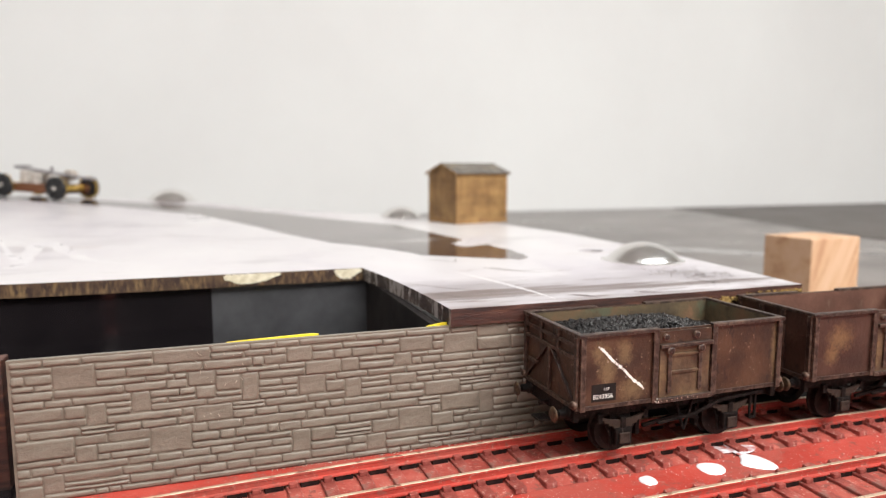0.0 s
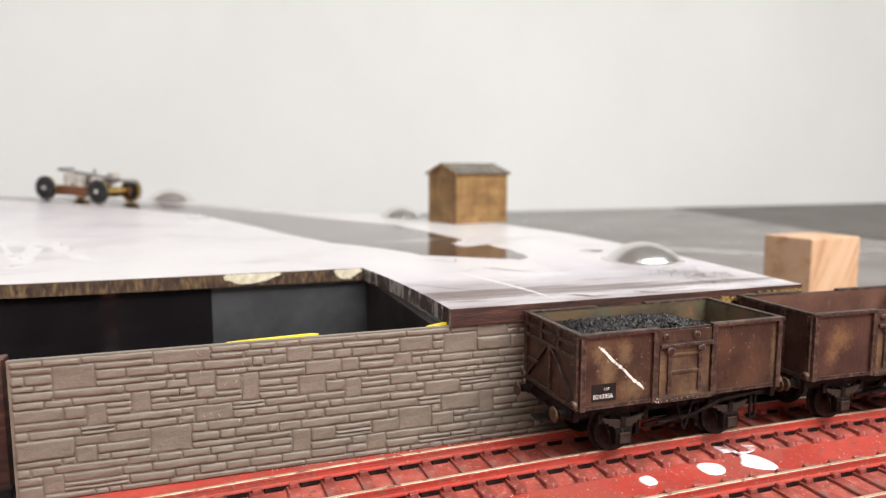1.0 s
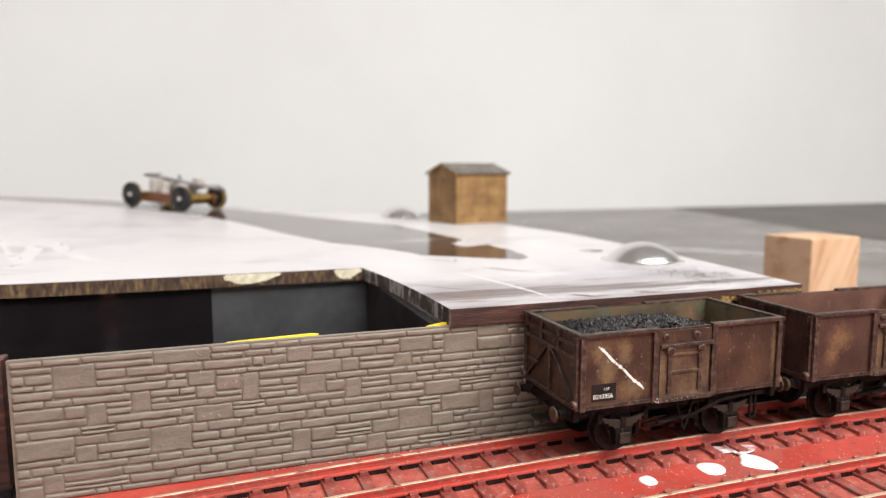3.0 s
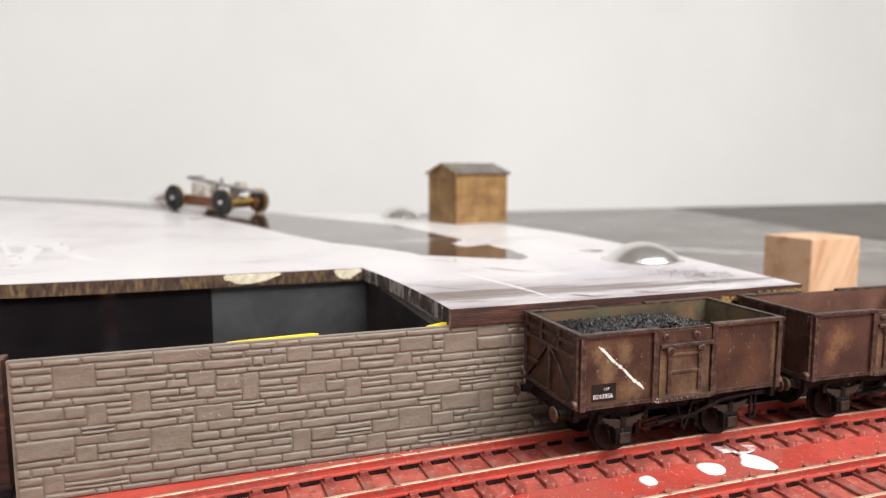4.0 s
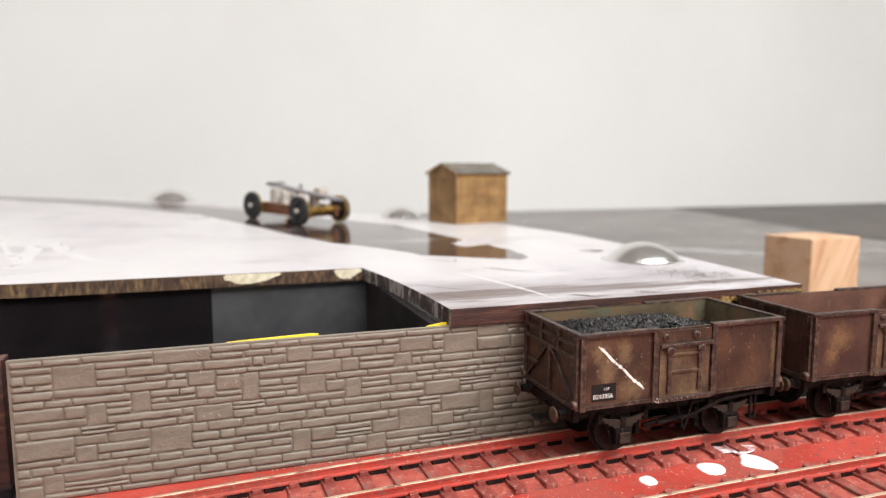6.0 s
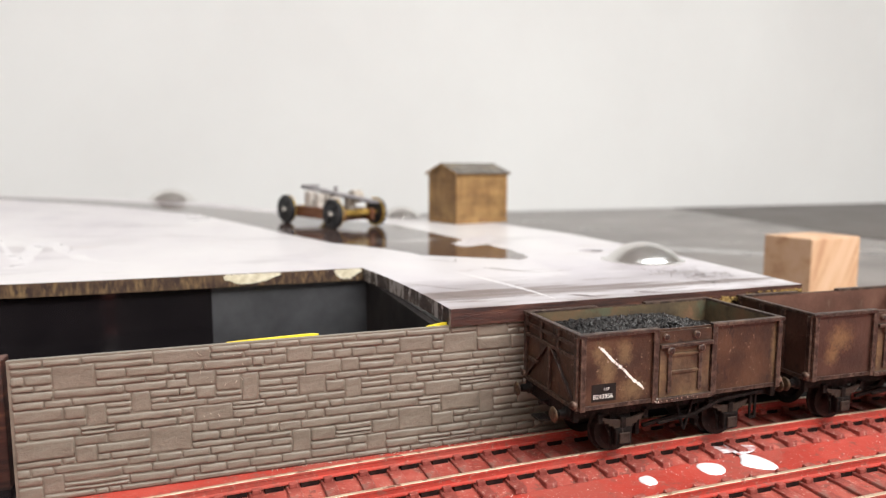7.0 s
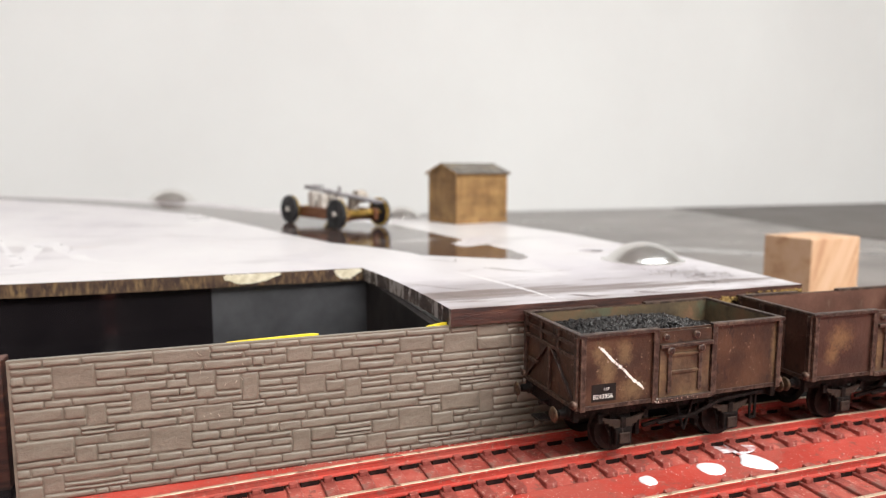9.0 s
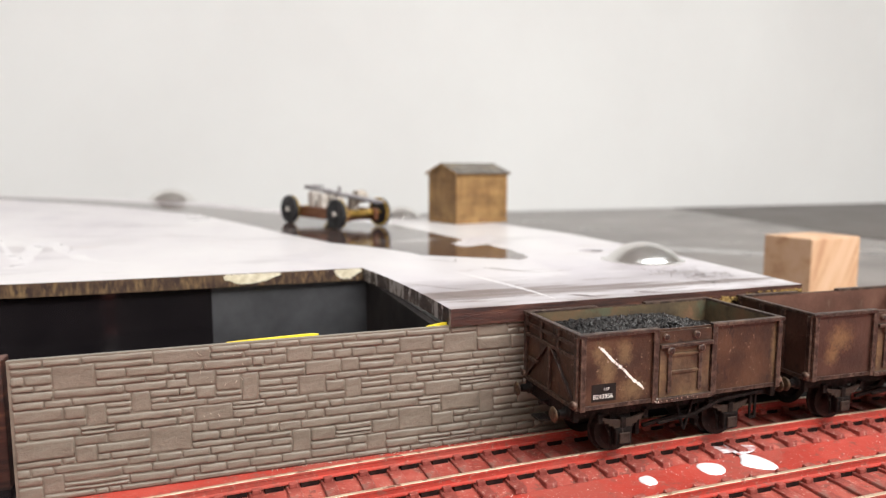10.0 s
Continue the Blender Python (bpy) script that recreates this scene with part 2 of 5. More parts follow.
def stain(m, places, colour):
    """Rubbed ochre stains of their own shape on a side: x, z, half width, half height."""
    nt = m.node_tree
    b = nt.nodes["Principled BSDF"]
    for x, z, rx, rz in places:
        col = b.inputs["Base Color"].links[0].from_socket
        co = nt.nodes.new("ShaderNodeTexCoord")
        sub = nt.nodes.new("ShaderNodeVectorMath")
        sub.operation = "SUBTRACT"
        sub.inputs[1].default_value = (x * MM, 0, z * MM)
        nt.links.new(co.outputs["Object"], sub.inputs[0])
        mul = nt.nodes.new("ShaderNodeVectorMath")
        mul.operation = "MULTIPLY"
        mul.inputs[1].default_value = (1 / (rx * MM), 0, 1 / (rz * MM))
        nt.links.new(sub.outputs[0], mul.inputs[0])
        ln = nt.nodes.new("ShaderNodeVectorMath")
        ln.operation = "LENGTH"
        nt.links.new(mul.outputs[0], ln.inputs[0])
        add = nt.nodes.new("ShaderNodeMath")
        add.operation = "MULTIPLY_ADD"
        nt.links.new(tex(nt, 520, 6, 0.8), add.inputs[0])
        add.inputs[1].default_value = 2.6
        nt.links.new(ln.outputs["Value"], add.inputs[2])
        mr = nt.nodes.new("ShaderNodeMapRange")
        mr.inputs["From Min"].default_value, mr.inputs["From Max"].default_value = 1.6, 2.4
        mr.inputs["To Min"].default_value, mr.inputs["To Max"].default_value = 0.6, 0.0
        nt.links.new(add.outputs[0], mr.inputs["Value"])
        mx = nt.nodes.new("ShaderNodeMix")
        mx.data_type = "RGBA"
        nt.links.new(mr.outputs[0], mx.inputs["Factor"])
        nt.links.new(col, mx.inputs["A"])
        mx.inputs["B"].default_value = (*colour, 1)
        nt.links.new(mx.outputs["Result"], b.inputs["Base Color"])


stain(M_WAGON, [(-19.5, 30.0, 2.6, 4.0), (-24.5, 25.0, 3.2, 5.0), (-17.0, 19.5, 4.5, 3.6), (-27.0, 30.5, 3.0, 3.0), (31.0, 26.0, 1.2, 9.0)], (0.19, 0.13, 0.065))
M_WAGON2 = mat("rusty_brown_steel", [(0.25, (0.028, 0.012, 0.008)), (0.5, (0.046, 0.021, 0.014)), (0.78, (0.066, 0.033, 0.022))], 60, rough=0.44, bump=0.35, bump_scale=900,
               spots=[(240, 0.66, (0.026, 0.011, 0.008), (1, 1, 0.5)), (700, 0.80, (0.16, 0.10, 0.07), (1, 1, 1))])
stain(M_WAGON2, [(-22.5, 27.5, 5.0, 4.5), (-25.5, 22.5, 3.0, 3.0)], (0.20, 0.115, 0.05))
M_RIB = mat("worn_brown_steel", [(0.25, (0.013, 0.0062, 0.0046)), (0.6, (0.030, 0.0150, 0.0105)), (0.85, (0.070, 0.041, 0.029))], 260, rough=0.42, bump=1.0, bump_scale=700, wear=(0.32, 0.215, 0.155),
            spots=(900, 0.78, (0.20, 0.15, 0.12), (1, 1, 1)))
M_DOOR = mat("grimy_ochre_steel", [(0.25, (0.040, 0.020, 0.012)), (0.5, (0.090, 0.053, 0.027)), (0.8, (0.20, 0.13, 0.062))], 110, rough=0.5, bump=0.5, bump_scale=900, wear=(0.22, 0.155, 0.09))
M_INSIDE = mat("olive_rust_interior", [(0.25, (0.040, 0.026, 0.015)), (0.5, (0.095, 0.070, 0.036)), (0.78, (0.14, 0.075, 0.038))], 85, rough=0.6, bump=0.4, bump_scale=800,
               spots=[(60, 0.62, (0.080, 0.082, 0.048), (1, 1, 1)), (130, 0.70, (0.19, 0.10, 0.055), (1, 1, 0.6))])
M_FRAME = mat("sooty_underframe", [(0.25, (0.003, 0.002, 0.002)), (0.6, (0.007, 0.005, 0.0045)), (0.85, (0.013, 0.009, 0.0075))], 300, rough=0.6, bump=1.0, bump_scale=600, spec=0.12, wear=(0.05, 0.034, 0.027), spots=[(900, 0.74, (0.11, 0.08, 0.065), (1, 1, 1)), (260, 0.64, (0.020, 0.012, 0.012), (1, 1, 1))])
M_TYRE = mat("rusty_wheel_steel", [(0.3, (0.006, 0.004, 0.0035)), (0.7, (0.022, 0.012, 0.009))], 300, rough=0.55, spec=0.2, bump=0.3)
M_BUFFER = mat("tarnished_brass", [(0.3, (0.035, 0.022, 0.015)), (0.7, (0.12, 0.078, 0.044))], 600, rough=0.45, metal=0.5, bump=0.6, bump_scale=1200)
M_COAL = mat("coal", [(0.3, (0.004, 0.0036, 0.0036)), (0.7, (0.020, 0.017, 0.016))], 260, rough=0.42, spec=0.5, bump=0.4, bump_scale=1800)
M_WHITEPAINT = mat("white_paint", [(0.3, (0.70, 0.68, 0.64)), (0.7, (0.86, 0.85, 0.82))], 400, rough=0.5, bump=0.2)
M_PANEL = mat("black_lettering_panel", [(0.3, (0.008, 0.006, 0.006)), (0.7, (0.015, 0.012, 0.010))], 300, rough=0.6, spec=0.25)
M_SPLASH = mat("spilt_white_paint", [(0.3, (0.80, 0.79, 0.79)), (0.7, (0.88, 0.88, 0.88))], 120, rough=0.25, coat=0.3)
M_SMEAR = mat("smeared_pinkish_paint", [(0.3, (0.38, 0.10, 0.085)), (0.45, (0.46, 0.34, 0.35)), (0.56, (0.60, 0.54, 0.55)), (0.68, (0.80, 0.77, 0.77))], 240, stretch=(1, 1.6, 1), rough=0.35)
M_GREYPLANK = mat("grey_plank", [(0.3, (0.14, 0.13, 0.14)), (0.7, (0.26, 0.245, 0.25))], 110, rough=0.5)
M_PALE = mat("pale_grey_metal", [(0.3, (0.42, 0.38, 0.34)), (0.7, (0.62, 0.58, 0.53))], 150, rough=0.4)
M_BRASS = mat("bright_brass", [(0.3, (0.62, 0.40, 0.08)), (0.7, (0.80, 0.56, 0.16))], 150, rough=0.3, metal=0.85)
M_CARTWOOD = mat("red_brown_wood", [(0.3, (0.10, 0.036, 0.016)), (0.7, (0.22, 0.09, 0.04))], 100, stretch=(0.4, 2, 2), rough=0.5)
M_RUBBER = mat("black_wheel_plastic", [(0.3, (0.012, 0.012, 0.013)), (0.7, (0.026, 0.026, 0.028))], 150, rough=0.4)


# ---- mesh helpers: millimetres in, metres out ----
def part(name, bm, material, parent=None, label="", at=None, smooth=False):
    me = bpy.data.meshes.new(name)
    bm.transform(Matrix.Scale(MM, 4))
    bmesh.ops.recalc_face_normals(bm, faces=bm.faces)
    bm.to_mesh(me)
    bm.free()
    for m in (material if isinstance(material, (list, tuple)) else [material]):
        me.materials.append(m)
    if smooth:
        for f in me.polygons:
            f.use_smooth = True
    ob = new(name, me)
    if parent:
        ob.parent = parent
    if at is not None:
        ob.matrix_basis = at
    if label:
        tagged(ob, label)
    return ob


def share(name, ob, parent, at):
    o = new(name, ob.data)
    o.parent = parent
    o.matrix_basis = at
    return o


def thing(name, label, category, at=None, group="", kind=""):
    ob = new(name)
    ob.empty_display_size = 0.01
    if at is not None:
        ob.matrix_basis = at
    return tagged(ob, label, category, group, kind)


def P(x, y, z, rx=0, ry=0, rz=0):
    return pose(x * MM, y * MM, z * MM, rx, ry, rz)


def box(bm, x0, x1, y0, y1, z0, z1, bev=0.0, m=None):
    r = bmesh.ops.create_cube(bm, size=1.0)
    vs = r["verts"]
    for v in vs:
        v.co = Vector(((x0 + x1) / 2 + v.co.x * (x1 - x0), (y0 + y1) / 2 + v.co.y * (y1 - y0), (z0 + z1) / 2 + v.co.z * (z1 - z0)))
    if bev:
        es = list({e for v in vs for e in v.link_edges})
        r = bmesh.ops.bevel(bm, geom=es, offset=bev, segments=2, affect="EDGES", profile=0.6)
        vs = list({v for f in r["faces"] for v in f.verts} | {v for v in vs if v.is_valid})
    if m is not None:
        bmesh.ops.transform(bm, matrix=m, verts=vs)
    return bm


def mm(x, y, z, rx=0, ry=0, rz=0):
    return pose(x, y, z, rx, ry, rz)


def boxed(*a, bev=0.15, m=None):
    return box(bmesh.new(), *a, bev=bev, m=m)


def lathe(profile, seg=28, axis="z", bm=None, m=None):
    """Turns (radius, height) pairs round an axis."""
    bm = bm or bmesh.new()
    rings = []
    made = []
    for r, h in profile:
        if r < 1e-6:
            v = bm.verts.new((0, 0, h))
            rings.append([v])
            made.append(v)
        else:
            ring = [bm.verts.new((r * math.cos(2 * math.pi * i / seg), r * math.sin(2 * math.pi * i / seg), h)) for i in range(seg)]
            rings.append(ring)
            made += ring
    for a, b in zip(rings, rings[1:]):
        for i in range(seg):
            j = (i + 1) % seg
            q = [a[i % len(a)], a[j % len(a)], b[j % len(b)], b[i % len(b)]]
            q = list(dict.fromkeys(q))
            if len(q) > 2:
                bm.faces.new(q)
    turn = {"z": Matrix(), "y": pose(0, 0, 0, 90, 0, 0), "x": pose(0, 0, 0, 0, 90, 0)}[axis]
    bmesh.ops.transform(bm, matrix=(m or Matrix()) @ turn, verts=made)
    return bm


def bar(bm, a, b, w, h=None, bev=0.08):
    """A square bar from a to b."""
    a, b = Vector(a), Vector(b)
    d = b - a
    q = d.to_track_quat("X", "Z").to_matrix().to_4x4()
    h = h or w
    return box(bm, 0, d.length, -w / 2, w / 2, -h / 2, h / 2, bev, Matrix.Translation(a) @ q)


def barred(*a, **k):
    return bar(bmesh.new(), *a, **k)


# ---- plan ----
GROUND, RAIL0 = -4.5, 0.0
WALL_Y, WALL_TOP = 27.2, 32.1
CURVE = 0.000508


def on_track(s, off, z):
    """A point of the curved track: s along it, off across it from its centre line."""
    th = -CURVE * (s - 34)
    return Vector((s - math.sin(th) * off, 8.25 - CURVE * (s - 34) ** 2 / 2 + math.cos(th) * off, z)), th


def road_z(x, y):
    """The top of the white board: level in front, rising to the back."""
    s = (x + 5) * -0.74 + (y - 329.8) * 0.67
    return 37.3 + 0.053 * (20 * math.log1p(math.exp(max(-30, min(30, s / 20)))) if s < 600 else s)


# ---- room ----
def room():
    def slab(name, *a, material=M_ROOM, label=""):
        o = part(name, boxed(*a, bev=0), material)
        return tagged(o, label, name.split("_")[0], kind="structure")
    slab("wall_north", -2600, 3200, 1075, 1155, -900, 1600, material=M_WALL, label="plain off-white painted wall behind the layout")
    slab("wall_south", -2600, 3200, -2280, -2200, 150, 1600, label="plain cream plaster wall above brown panelling")
    slab("trim_south", -2600, 3200, -2280, -2195, -900, 150, material=M_PANELLING, label="plain brown wall panelling up to table height")
    slab("wall_west", -2680, -2600, -2280, 1155, -900, 1600, label="plain cream plaster wall")
    slab("wall_east", 3200, 3280, -2280, 1155, -900, 1600, label="plain cream plaster wall")
    slab("ceiling", -2680, 3280, -2280, 1155, 1600, 1660, material=M_WALL, label="flat white ceiling")
    slab("floor", -2680, 3280, -2280, 1155, -960, -900, material=M_CARPET, label="dark brown carpeted floor")
    for x, y, w, d in ((750, -1250, 1400, 700), (-1100, -900, 1200, 500), (400, -400, 1800, 400)):
        l = thing("ceiling_light", "flat white ceiling light panel", "ceiling light", P(x, y, 1540), "ceiling lights")
        bm = bmesh.new()
        for a in ((-w / 2 - 20, w / 2 + 20, -d / 2 - 20, -d / 2), (-w / 2 - 20, w / 2 + 20, d / 2, d / 2 + 20), (-w / 2 - 20, -w / 2, -d / 2, d / 2), (w / 2, w / 2 + 20, -d / 2, d / 2)):
            box(bm, *a, -6, 60, 1)
        part("frame", bm, M_PALE, l)
        part("backing", boxed(-w / 2, w / 2, -d / 2, d / 2, 20, 60), M_WALL, l)


room()

t = thing("table", "wide dark grey laminate table top", "table", P(0, 0, 0), kind="structure")
part("tabletop", boxed(-1500, 2500, -420, 1070, -40, GROUND - 0.3, bev=1), M_TABLE, t)
for x in (-1420, 2420):
    for y in (-360, 1000):
        part("leg", boxed(x - 30, x + 30, y - 30, y + 30, -900, -40, bev=2), M_DARKWOOD, t)

bm = bmesh.new()
for q in ((860, 1062), (660, 418), (1700, 300), (1900, 1062)):
    bm.verts.new((*q, GROUND + 0.5))
bm.faces.new(bm.verts[:])
r = bmesh.ops.extrude_face_region(bm, geom=list(bm.faces))
bmesh.ops.translate(bm, vec=(0, 0, -0.8), verts=[g for g in r["geom"] if isinstance(g, bmesh.types.BMVert)])
tagged(part("dark_sheet", bm, M_SHEET), "matt dark brown sheet lying on the table", "sheet")

bm = boxed(-420, 420, -330, WALL_Y + 1.2, GROUND - 0.3, GROUND, bev=0.1)
tagged(part("trackbed", bm, M_RED), "red oxide painted trackbed with dust and paint specks", "trackbed", kind="structure")


# ---- track ----
def rail_mesh(off):
    bm = bmesh.new()
    prof = [(-1.15, -2.5), (1.15, -2.5), (1.15, -2.15), (0.35, -1.9), (0.35, -0.8), (0.55, -0.65), (0.55, -0.08), (0.45, 0.0), (-0.45, 0.0), (-0.55, -0.08), (-0.55, -0.65), (-0.35, -0.8), (-0.35, -1.9), (-1.15, -2.15)]
    rings = []
    for i in range(51):
        s = -180 + i * 8
        rings.append([bm.verts.new(on_track(s, off + u, z)[0]) for u, z in prof])
    n = len(prof)
    for a, b in zip(rings, rings[1:]):
        for i in range(n):
            f = bm.faces.new((a[i], a[(i + 1) % n], b[(i + 1) % n], b[i]))
            f.material_index = 1 if i in (6, 7, 8) else 0
    bm.faces.new(rings[0])
    bm.faces.new(list(reversed(rings[-1])))
    return bm


def sleeper_mesh(rn):
    """A low sleeper with rail chairs, its ends softened by thick paint."""
    top = -2.95
    bm = boxed(-1.7, 1.7, -15.5, 15.5, -4.45, top, bev=0.28)
    for v in bm.verts:
        v.co += Vector((rn.uniform(-0.1, 0.1), rn.uniform(-0.2, 0.2), rn.uniform(-0.06, 0.06)))
    for y in (-8.25, 8.25):
        for d in (-1.85, 1.85):
            box(bm, -1.1, 1.1, y + d - 0.75, y + d + 0.75, top - 0.1, -1.75, 0.2)
    return bm


def track(shift, label):
    t = thing("railway_track", label, "track", P(0, shift, 0), "tracks")
    for off in (-8.25, 8.25):
        part("rail", rail_mesh(off), [M_RED, M_RAILTOP], t, "red-painted rail with a worn tan head")
    bed = bmesh.new()
    rows = [[bed.verts.new(on_track(-176 + i * 4, off + 0.3 * noise.noise((i * 0.7, off, 1)), z + 0.10 * noise.noise((i * 0.6, off * 0.4, 5)))[0])
             for off, z in ((-15.2, -4.47), (-12.6, -3.95), (-6, -3.85), (0, -3.9), (6, -3.85), (12.6, -3.95), (15.2, -4.47))] for i in range(98)]
    for a, b in zip(rows, rows[1:]):
        for k in range(6):
            bed.faces.new((a[k], a[k + 1], b[k + 1], b[k]))
    part("painted_bed", bed, M_DUSTY, t, "dusty red-painted bed between the sleepers", smooth=True)
    rn = random.Random(11)
    kinds = [sleeper_mesh(rn) for _ in range(4)]
    first = {}
    web = None
    for i in range(42):
        s = -170 + i * 9.05 + rn.uniform(-0.3, 0.3)
        p, th = on_track(s, 0, 0)
        at = P(p.x, p.y, 0, 0, 0, math.degrees(th) + rn.uniform(-1.0, 1.0))
        k = rn.randrange(4)
        if k not in first:
            first[k] = part("sleeper", kinds[k], M_REDSLEEPER, t, at=at)
        else:
            share("sleeper", first[k], t, at)
        # webs joining the sleepers, near-black to paint the shade under each rail
        for off in (-8.25, 8.25):
            p, th = on_track(-170 + (i + 0.5) * 9.05, off, 0)
            at = P(p.x, p.y, 0, 0, 0, math.degrees(th))
            if web is None:
                web = part("web", boxed(-2.35, 2.35, -1.05, 1.05, -4.45, -2.52, bev=0.1), M_RAILSHADE, t, "near-black web giving the shade under the rail", at=at)
            else:
                share("web", web, t, at)
    return t


track(0, "red-painted flexible model track with bright rail tops")
track(-43.6, "red-painted model track nearer the table edge")


# ---- paint spills, a painted reflection and dust ----
def spill(outline, label, material=M_SPLASH, h=0.5, base=GROUND):
    cx = sum(p[0] for p in outline) / len(outline)
    cy = sum(p[1] for p in outline) / len(outline)
    bm = bmesh.new()
    n = 40
    pts = []
    for i in range(n):
        u = i / n * len(outline)
        k = int(u)
        f = u - k
        a, b, c, d = (Vector(outline[(k + j - 1) % len(outline)]) for j in range(4))
        q = 0.5 * ((2 * b) + (c - a) * f + (2 * a - 5 * b + 4 * c - d) * f * f + (3 * b - a - 3 * c + d) * f ** 3)
        pts.append((q.x + random.uniform(-0.08, 0.08), q.y + random.uniform(-0.08, 0.08)))
    rings = []
    for k, z in ((1.0, 0.02), (0.95, h * 0.6), (0.82, h), (0.4, h * 0.9)):
        rings.append([bm.verts.new((cx + (x - cx) * k, cy + (y - cy) * k, base + z)) for x, y in pts])
    for a, b in zip(rings, rings[1:]):
        for i in range(n):
            bm.faces.new((a[i], a[(i + 1) % n], b[(i + 1) % n], b[i]))
    bm.faces.new(rings[-1])
    return tagged(part("paint_spill", bm, material, smooth=True), label, "paint spill", "paint spills")


spill([(18.0, -10.1), (20.8, -10.0), (21.7, -12.4), (20.7, -14.5), (18.0, -14.5), (17.1, -12.2)], "small round blob of spilt white paint on red trackbed")
spill([(37.5, -9.1), (40.8, -8.3), (44.1, -10.2), (43.9, -13.5), (40.5, -15.6), (37.2, -13.8)], "oval blob of spilt white paint on red trackbed")
spill([(52.8, -9.3), (54.8, -6.8), (58.6, -9.6), (59.4, -15.4), (57.4, -18.0), (53.2, -16.4), (50.3, -12.8)], "large blob of spilt white paint beside the track")
spill([(54.4, 0.6), (55.6, 0.6), (57.0, -2.0), (62.0, -4.4), (60.6, -6.8), (57.0, -8.0), (53.2, -8.0), (53.4, -4.2)], "smeared pinkish white paint beside the large spill", M_SMEAR, 0.35, -3.84)
spill([(47.2, 1.8), (50.4, 2.0), (50.6, -0.8), (53.2, -3.2), (54.0, -5.8), (49.2, -5.6), (48.0, -2.6)], "thin smear of pinkish white paint by the sleepers", M_SMEAR, 0.25, -3.84)

# pale reflection on the table top, laid down as a thin coloured streak
spill([(335, 448), (378, 440), (430, 372), (428, 352), (400, 372), (350, 425)], "greyish white streak painted as a reflection on the table", M_TABLEREFLECTION, 0.2, GROUND - 0.3)

tagged(part("gold_flake", boxed(0, 1.3, 0, 1.0, 0, 0.7, bev=0.25), M_BRASS, at=P(61.5, -1.0, -3.85, 0, 0, 25)), "tiny bright brass flake lying beside the rail", "flake")

bm = bmesh.new()
rnd = random.Random(7)
for i in range(1500):
    x, y = rnd.uniform(-90, 120), rnd.gauss(-13, 13)
    if y > 20:
        continue
    r = rnd.choice((0.04, 0.05, 0.06, 0.06, 0.08, 0.1, 0.15))
    z = GROUND
    m = mm(x, y, z + r * 0.4, rnd.uniform(0, 180), rnd.uniform(0, 180), 0)
    bmesh.ops.create_icosphere(bm, subdivisions=1, radius=r, matrix=m)
tagged(part("paint_dust", bm, M_WHITEPAINT), "scattered white paint dust on the red trackbed", "dust", kind="stuff")


# ---- white board with its curved road ----
RIGHT = [(26.0, 110.3), (65.4, 116.0), (107.4, 121.1), (160.7, 125.7), (227.3, 126.7), (299.1, 120.1), (366.7, 99.6), (419.0, 65.7), (438.5, 17.6), (454.9, -30.6), (516.4, -102.4), (541.0, -178.2), (547.1, -270.5), (551.2, -420)]


def edge_x(y):
    for (a, b), (c, d) in zip(RIGHT, RIGHT[1:]):
        if y <= c:
            return b + (d - b) * (y - a) / (c - a)
    return RIGHT[-1][1]


def brushed(pts, wide, up=0.06):
    """A thin stroke of paint through the points, with a ragged, tapering outline, lying on the board."""
    bm = bmesh.new()
    rn = random.Random(int(abs(pts[0][0]) * 10))
    n = len(pts) - 1
    rows = []
    for i in range(n * 10 + 1):
        k, f = min(i // 10, n - 1), (i - 10 * min(i // 10, n - 1)) / 10
        a, b, c, d = (Vector(pts[max(0, min(n, k + j))]) for j in (-1, 0, 1, 2))
        q = 0.5 * ((2 * b) + (c - a) * f + (2 * a - 5 * b + 4 * c - d) * f * f + (3 * b - a - 3 * c + d) * f ** 3)
        way = ((c - a).lerp(d - b, f)).normalized()
        side = Vector((-way.y, way.x)) * wide / 2 * min(1, 0.15 + 2.5 * min(i, n * 10 - i) / (n * 10))
        rows.append([bm.verts.new((e.x, e.y, road_z(e.x, e.y) + up)) for e in (q + side * rn.uniform(0.75, 1.1), q - side * rn.uniform(0.75, 1.1))])
    for a, b in zip(rows, rows[1:]):
        bm.faces.new((a[0], a[1], b[1], b[0]))
    return bm


